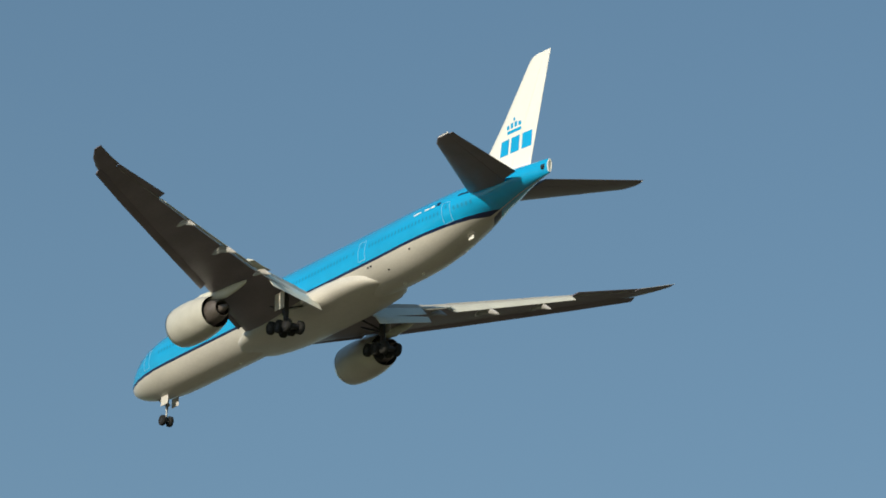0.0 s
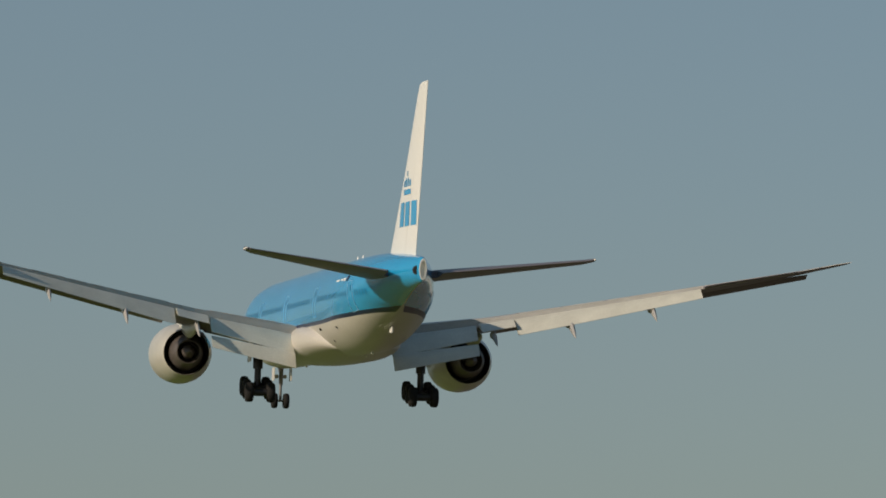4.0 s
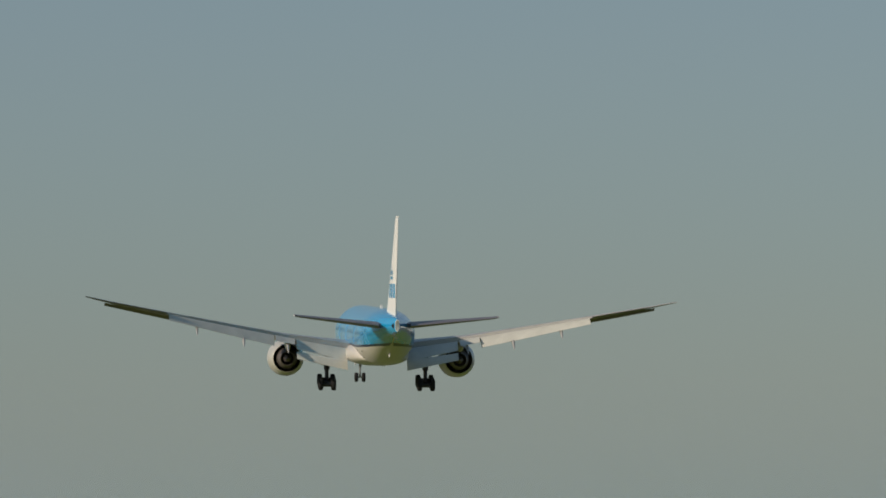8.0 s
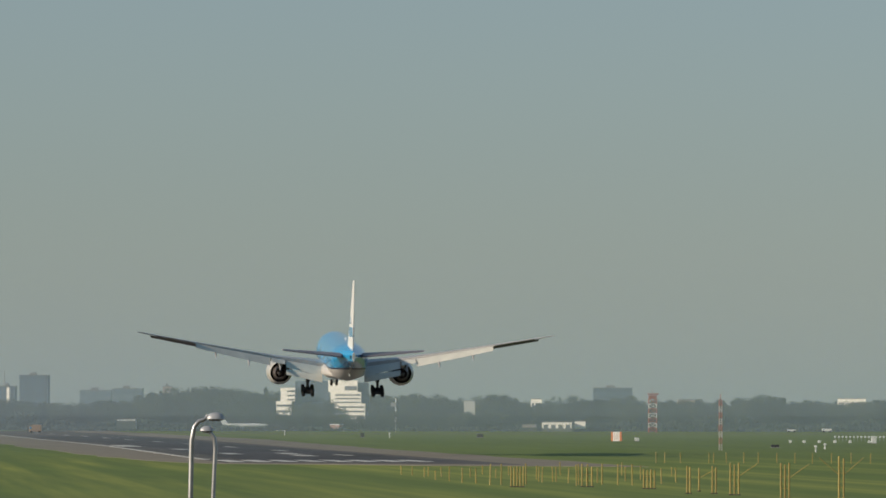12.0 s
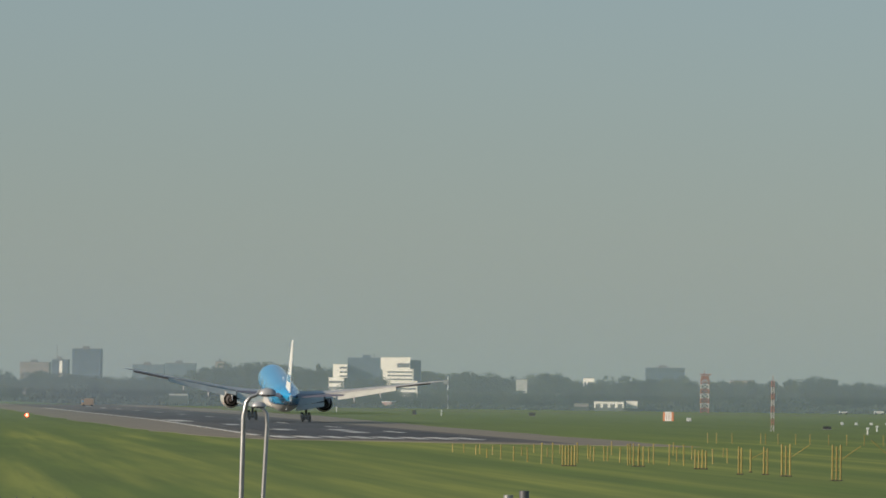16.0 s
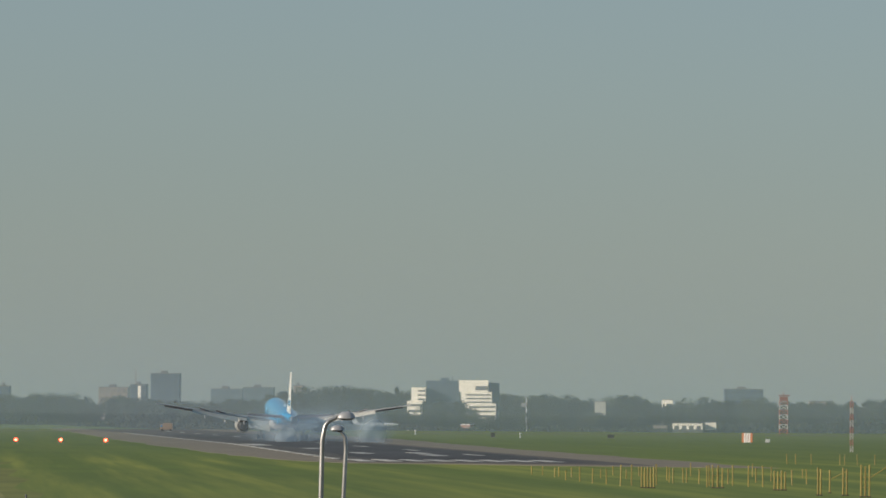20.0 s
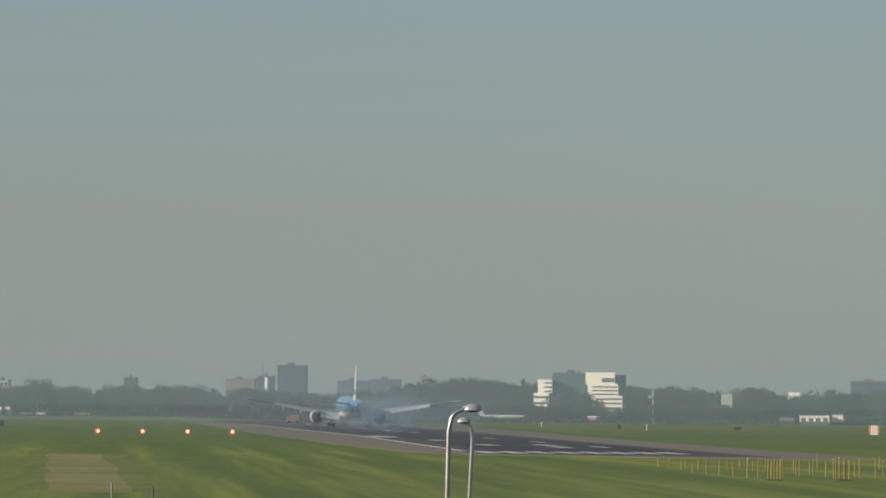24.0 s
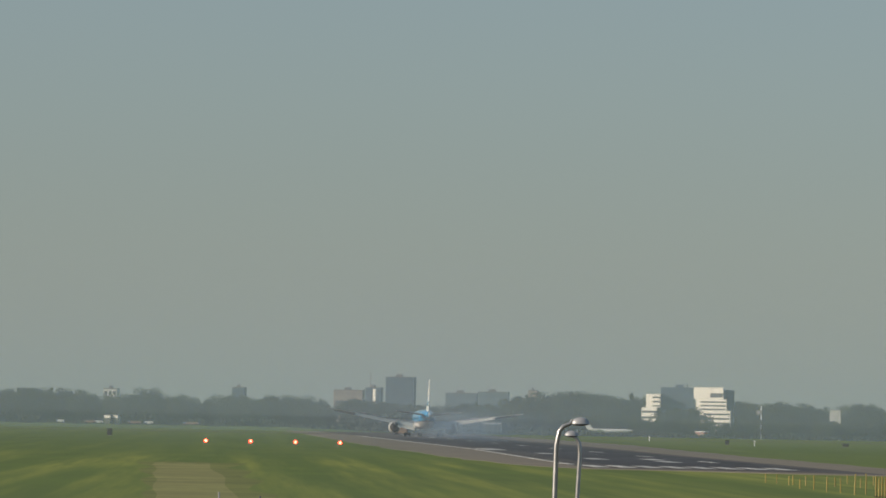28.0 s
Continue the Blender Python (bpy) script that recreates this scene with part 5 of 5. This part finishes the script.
for d0, step, most in ((2560, 9.0, 1.0), (2620, 9.5, 1.04)):
    x = -560.0
    while x < 470:
        d = d0 + rng.uniform(-25, 25)
        u = 1000 * x / d
        if not (-31.5 < u < -14.5 and d < 2600):
            plant(rng.choice((0, 0, 1, 1, 2, 3, 3, 4, 5, 6, 7, 7)), x, d, between(u, SKYLINE) * rng.uniform(0.84, 1.03) * most * d / 2560, rng.uniform(0.85, 1.2))
        x += step * rng.uniform(0.6, 1.4)
# lower trees before the office and the small houses, and a tall one across its wing
for x in range(-84, 24, 5):
    plant(rng.choice((0, 2, 4, 5, 7)), x + rng.uniform(-1.5, 1.5), 2445 + rng.uniform(-8, 14), rng.uniform(6.0, 8.6), rng.uniform(0.9, 1.3))
for u, h, wide in ((-23.4, 13.4, 1.25), (-26.2, 12.0, 1.2), (-20.6, 10.2, 1.1), (-12.4, 13.5, 1.0), (-32.6, 9.5, 1.0), (1.6, 8.6, 1.2), (3.4, 8.2, 1.2)):
    plant(3 if h > 13 else 0, u * 2.47, 2470, h, wide)


def leaf_mass(name, seed, count, d0, deep, height, label, material):
    """One joined mass of leaf clumps along the field."""
    r = random.Random(seed)
    verts, faces = [], []
    for i in range(count):
        d = d0 + r.uniform(0, deep)
        x = r.uniform(-600, 500)
        top = height(1000 * x / d) * (0.80 + 0.13 * math.sin(x * 0.11 + seed) + 0.12 * math.sin(x * 0.37 + seed * 2) + 0.08 * math.sin(x * 0.9))
        leaf_clump(verts, faces, Vector((x, d, top * r.random() ** 0.7)), r.uniform(0.6, 1.3), r)
    me = bpy.data.meshes.new(name)
    me.from_pydata(verts, [], faces)
    me.materials.append(material)
    tagged(new(name, me), label, "woods", "", "stuff")


leaf_mass("far_woods", 11, 17000, 2700, 60, lambda u: 0.92 * between(u, SKYLINE), "dense dull green woods behind the field", DARK_LEAF)
leaf_mass("hedge", 3, 11000, 2450, 18, lambda u: 3.0 if -43 < u < -31 or 9 < u < 23 else 5.0 + 3.2 * math.sin(u * 0.23) * math.sin(u * 0.071 + 1), "uneven dull green hedge along the field's edge", LEAF)
leaf_mass("scrub", 9, 5200, 2405, 30, lambda u: 1.6 + 1.1 * math.sin(u * 0.31) * math.sin(u * 0.13), "low scrub where the grass meets the hedge", LEAF)


# ---- grass bank that carries the perimeter road ----
BANK_Z = 1.5
rings = []
for i in range(40):
    u = -160 + 2.25 * i
    k = min(1.0, (39 - i) / 9)
    z = BANK_Z * k + 0.12 * math.sin(i * 1.7) * k
    rings.append([Vector((*spot(u, d), h)) for d, h in ((2376, -0.3), (2388, 0.4 * z), (2396, z), (2412, z), (2424, -0.3))])
tagged(part("grass_bank", loft(rings), GRASS, None, "", True), "low grass bank under the perimeter road", "bank", "", "structure")

# ---- vehicles on the far perimeter road ----
VAN_WHITE = surface("white_van_paint", (0.72, 0.72, 0.70), 0.35, 0, (5, 0.05))
VAN_ORANGE = surface("orange_truck_paint", (0.30, 0.215, 0.15), 0.4, 0, (5, 0.08))


def vehicle(name, u, d, l, h, paint, label):
    x, y = spot(u, d)
    v = base(name, pose(x, y, BANK_Z - 0.05 if u < -90 else 0), label, "vehicle")
    part("load_box", box(bmesh.new(), (l * 0.12, 0, 0.5 + (h - 0.5) / 2), (l * 0.74, 2.1, h - 0.5), None, 0.12), paint, v)
    cab = part("cab", box(bmesh.new(), (-l * 0.38, 0, 0.45 + h * 0.36), (l * 0.24, 2.0, h * 0.72), None, 0.15), paint, v)
    part("side_window", box(bmesh.new(), (-l * 0.39, -1.01, 0.4 + h * 0.5), (l * 0.14, 0.04, h * 0.24)), PANE, cab)
    for k in (-0.33, 0.33):
        for s in (-1, 1):
            bm = bmesh.new()
            rod(bm, (l * k, s * 0.8, 0.42), (l * k, s * 1.06, 0.42), 0.42, None, 14)
            part("wheel", bm, TYRE, v, "", True)


for u, l, h, paint, name in ((-124.9, 3.6, 1.4, VAN_WHITE, "white_van"), (-126.4, 5.0, 1.4, VAN_ORANGE, "orange_truck"), (-118.7, 5.4, 1.5, VAN_ORANGE, "orange_truck"),
                             (-116.2, 3.8, 1.5, VAN_WHITE, "white_van"), (-108.9, 6.6, 1.5, VAN_ORANGE, "orange_truck"), (-131.6, 3.0, 1.6, VAN_WHITE, "white_van"), (57.8, 3.4, 1.2, VAN_WHITE, "white_van"), (63.9, 3.8, 1.5, VAN_WHITE, "white_van")):
    vehicle(name, u, 2402 if u < 0 else 2300, l, h, paint, "%s on the far perimeter road" % ("white delivery van" if paint is VAN_WHITE else "small orange airfield truck"))
vehicle("orange_truck", -72.4, 2150, 4.6, 3.0, VAN_ORANGE, "tall orange airfield truck on the grass")

# ---- thin morning haze lying over the far field, and the tyre smoke ----


def veil_material(name, col, share, fall):
    """Lit from both sides and mostly clear; it thins out with height."""
    m = bpy.data.materials.new(name)
    m.use_nodes = True
    n, li = m.node_tree.nodes, m.node_tree.links
    n.remove(n["Principled BSDF"])
    d, t, mix, clear, out = n.new("ShaderNodeBsdfDiffuse"), n.new("ShaderNodeBsdfTranslucent"), n.new("ShaderNodeMixShader"), n.new("ShaderNodeBsdfTransparent"), n.new("ShaderNodeMixShader")
    for b in (d, t):
        b.inputs[0].default_value = (*col, 1)
    mix.inputs[0].default_value = 0.5
    li.new(d.outputs[0], mix.inputs[1])
    li.new(t.outputs[0], mix.inputs[2])
    li.new(clear.outputs[0], out.inputs[1])
    li.new(mix.outputs[0], out.inputs[2])
    tc, tex = n.new("ShaderNodeTexCoord"), n.new("ShaderNodeTexNoise")
    tex.inputs["Scale"].default_value, tex.inputs["Detail"].default_value = (0.004, 2) if fall else (0.11, 1.5)
    li.new(tc.outputs["Object"], tex.inputs["Vector"])
    amount = n.new("ShaderNodeMath")
    amount.operation = "MULTIPLY_ADD"
    amount.inputs[1].default_value, amount.inputs[2].default_value = (share * 0.4, share * 0.74) if fall else (share * 1.7, -share * 0.25)
    amount.use_clamp = True
    li.new(tex.outputs[0], amount.inputs[0])
    last = amount.outputs[0]
    if not fall:  # thinner towards the rim of each puff
        grad, mul = n.new("ShaderNodeTexGradient"), n.new("ShaderNodeMath")
        grad.gradient_type = "SPHERICAL"
        mp = n.new("ShaderNodeMapping")
        mp.inputs["Location"].default_value, mp.inputs["Scale"].default_value = (-1, 0, -1), (2, 0, 2)
        li.new(tc.outputs["Generated"], mp.inputs[0])
        li.new(mp.outputs[0], grad.inputs[0])
        mul.operation = "MULTIPLY"
        soft = n.new("ShaderNodeMapRange")
        soft.interpolation_type = "SMOOTHSTEP"
        soft.inputs["From Max"].default_value = 0.8
        li.new(grad.outputs["Fac"], soft.inputs["Value"])
        li.new(soft.outputs[0], mul.inputs[0])
        li.new(last, mul.inputs[1])
        last = mul.outputs[0]
    if fall:
        sep, ramp, mul = n.new("ShaderNodeSeparateXYZ"), n.new("ShaderNodeMapRange"), n.new("ShaderNodeMath")
        ramp.interpolation_type = "SMOOTHSTEP"
        ramp.inputs["From Min"].default_value, ramp.inputs["From Max"].default_value = 0, fall
        ramp.inputs["To Min"].default_value, ramp.inputs["To Max"].default_value = 1, 0
        mul.operation = "MULTIPLY"
        li.new(tc.outputs["Object"], sep.inputs[0])
        li.new(sep.outputs["Z"], ramp.inputs["Value"])
        li.new(ramp.outputs[0], mul.inputs[0])
        li.new(last, mul.inputs[1])
        toe, deep = n.new("ShaderNodeMapRange"), n.new("ShaderNodeMath")  # it thickens slowly over the near field
        toe.interpolation_type = "SMOOTHSTEP"
        toe.inputs["From Min"].default_value, toe.inputs["From Max"].default_value = 720, 1500
        deep.operation = "MULTIPLY"
        li.new(sep.outputs["Y"], toe.inputs["Value"])
        li.new(toe.outputs[0], deep.inputs[0])
        li.new(mul.outputs[0], deep.inputs[1])
        last = deep.outputs[0]
    li.new(last, out.inputs[0])
    li.new(out.outputs[0], n["Material Output"].inputs[0])
    return m


HAZE = veil_material("thin_haze", (0.76, 0.93, 0.985), 0.245, 84.0)
bm = bmesh.new()
rings = []
for i in range(31):
    k = -1 + 2 * i / 30
    prof = ((700, -0.5), (1250, 2.2), (1690, 6.4), (1710, 92), (2360, 92), (2380, -0.5))
    rings.append([Vector((0.58 * y * k, y, z)) for y, z in prof])
loft(rings, bm=bm)
tagged(part("haze_bank", bm, HAZE), "thin pale morning haze over the far field", "haze", "", "stuff")

SMOKE = veil_material("tyre_smoke", (0.58, 0.75, 0.88), 0.31, 0)
smoke = base("tyre_smoke", pose(0, 0, 0), "pale bluish tyre smoke drifting over the runway", "smoke")
FRESH_SMOKE = veil_material("fresh_tyre_smoke", (0.66, 0.80, 0.90), 0.60, 0)
PUFFS = []
# seconds of birth, side of the aeroplane, half width, half height, drift aside, height at the end
for k, (born, side, w, h, dx, dz) in enumerate(((16.45, 1.1, 3.0, 1.2, 1, 0.2), (17.4, -1.0, 4.8, 3.8, -4, 1.6), (17.35, 1.5, 5.6, 6.2, 2, 3.0), (17.8, -0.9, 7.2, 6.2, -6, 3.0),
                                                (17.85, 1.3, 7.4, 6.6, 4, 3.6), (18.3, 0.1, 10.5, 7.0, -1, 4.0), (18.7, -0.6, 11.5, 7.4, -7, 3.8), (18.9, 0.9, 12.5, 8.0, 7, 4.4))):
    bm = bmesh.new()
    bmesh.ops.create_icosphere(bm, subdivisions=4, radius=1)
    bmesh.ops.delete(bm, geom=[v for v in bm.verts if v.co.y > 0.15], context="VERTS")
    for v in bm.verts:
        f = 1 + 0.25 * noise.noise(v.co * 1.9 + Vector((k * 3.1, 0, 0)))
        v.co = Vector((v.co.x * f * w, v.co.y * f * 5, v.co.z * f * h))
    puff = part("smoke_puff", bm, FRESH_SMOKE if k in (1, 2) else SMOKE, smoke, "", True)
    PUFFS.append((puff, born, side, dx, dz, h))
# wide thin veils of the same smoke that hang on over the runway: seconds of birth, half width, half height, then bearing, distance and height at 20.5, 23, 26 and 28 s
THIN_SMOKE = veil_material("thin_tyre_smoke", (0.56, 0.74, 0.90), 0.25, 0)
VEILS = []
for k, (born, w, h, places) in enumerate(((19.3, 15, 7.5, ((-49, 1420, 4), (-54, 1560, 4), (-58, 1700, 3), (-60, 1790, 2))), (20.4, 19, 8.5, ((-50, 1440, 1), (-55, 1600, 4.5), (-60, 1760, 4), (-62, 1850, 3.5))),
                                          (21.2, 26, 8.0, ((-44, 1380, -12), (-47, 1500, 2), (-52, 1600, 3), (-55, 1650, 2))), (22.0, 17, 6.5, ((-54, 1500, -11), (-58, 1630, 2), (-63, 1790, 3), (-65, 1880, 3))))):
    bm = bmesh.new()
    bmesh.ops.create_icosphere(bm, subdivisions=4, radius=1)
    bmesh.ops.delete(bm, geom=[v for v in bm.verts if v.co.y > 0.15], context="VERTS")
    for v in bm.verts:
        f = 1 + 0.3 * noise.noise(v.co * 1.7 + Vector((0, k * 5.3, 1)))
        v.co = Vector((v.co.x * f * w, v.co.y * f * 6, v.co.z * f * h))
    VEILS.append((part("smoke_veil", bm, THIN_SMOKE, smoke, "thin veil of smoke", True), born, h, places))


def plane_at(t):
    for a, b in zip(PLANE_ROWS, PLANE_ROWS[1:]):
        if a[0] <= t <= b[0]:
            f = (t - a[0]) / (b[0] - a[0])
            return [p + (q - p) * f for p, q in zip(a, b)]


def motions():
    walk(airliner, [(r[0], pose(r[1], r[2], r[3], 0, 0, r[4]) @ pose(0, 0, 0, r[5], 0, 0) @ pose(0, 0, 0, 0, r[6], 0)) for r in PLANE_ROWS])

    for bogie, x in BOGIES:
        walk(bogie, [(0, pose(x, 0, -5.28, 9)), (15.9, pose(x, 0, -5.28, 9)), (16.5, pose(x, 0, -5.28, -1)), (28, pose(x, 0, -5.28, 0))])
    droop = lambda side, angle: pose(side * 3.0, 0, -1.6) @ pose(0, 0, 0, 0, side * angle, 0) @ pose(-side * 3.0, 0, 1.6)
    settling = ((0, 0.0), (16.3, 0.0), (19, 0.5), (22, 2.0), (24, 2.6), (28, 2.6))  # the wings sink as they lose their lift
    for ob in airliner.children:
        if ob.name.split(".")[0] in WING_PARTS:
            side = 1 if sum(v.co.x for v in ob.data.vertices) > 0 else -1
            walk(ob, [(t, droop(side, angle)) for t, angle in settling])
    for i, (sp, p) in enumerate(SPOILERS):
        rise = -26 if i % 6 in (3, 5) else -5
        side = 1 if p.x > 0 else -1
        walk(sp, [(t, droop(side, between(t, settling)) @ Matrix.Translation(p) @ pose(0, 0, 0, rise * f)) for t, f in ((0, 0), (16.3, 0), (17.2, 1), (19, 1), (22, 1), (24, 1), (28, 1))])
    for puff, born, side, dx, dz, h in PUFFS:  # each puff bursts from under the wheels, spreads and then hangs over the runway
        r = plane_at(born)
        x0, y0 = r[1] + side * 5.5, r[2] - 6
        way = lambda dy, aside, z: pose(x0 * (y0 + dy) / y0 + aside, y0 + dy, z)
        walk(puff, [(0, way(0, 0, -1.6 * h)), (born - 0.2, way(0, 0, -1.6 * h)), (born + 0.3, way(8, 0, -0.35 * h)), (born + 1.2, way(16, dx * 0.4, dz * 0.75)),
                    (born + 3, way(50, dx * 1.0, dz * 0.55)), (22.6, way(95, dx * 1.1 - 2, -h * (0.3 if side < 0 else 1.4))), (25.5, way(160, dx * 1.2 - 4, -h * (0.6 if side < 0 else 1.4))), (28, way(230, dx * 1.5 - 6, -h * (0.8 if side < 0 else 1.4)))])
    for veil, born, h, places in VEILS:
        spots = [(t, pose(*spot(u, d), z)) for t, (u, d, z) in zip((20.5, 23, 26, 28), places)]
        u, d, z = places[0]
        rows = [(0, pose(*spot(u, d - 60), -1.7 * h)), (born - 0.8, pose(*spot(u, d - 60), -1.7 * h))] + [r for r in spots if r[0] > born]
        walk(veil, rows)


motions()
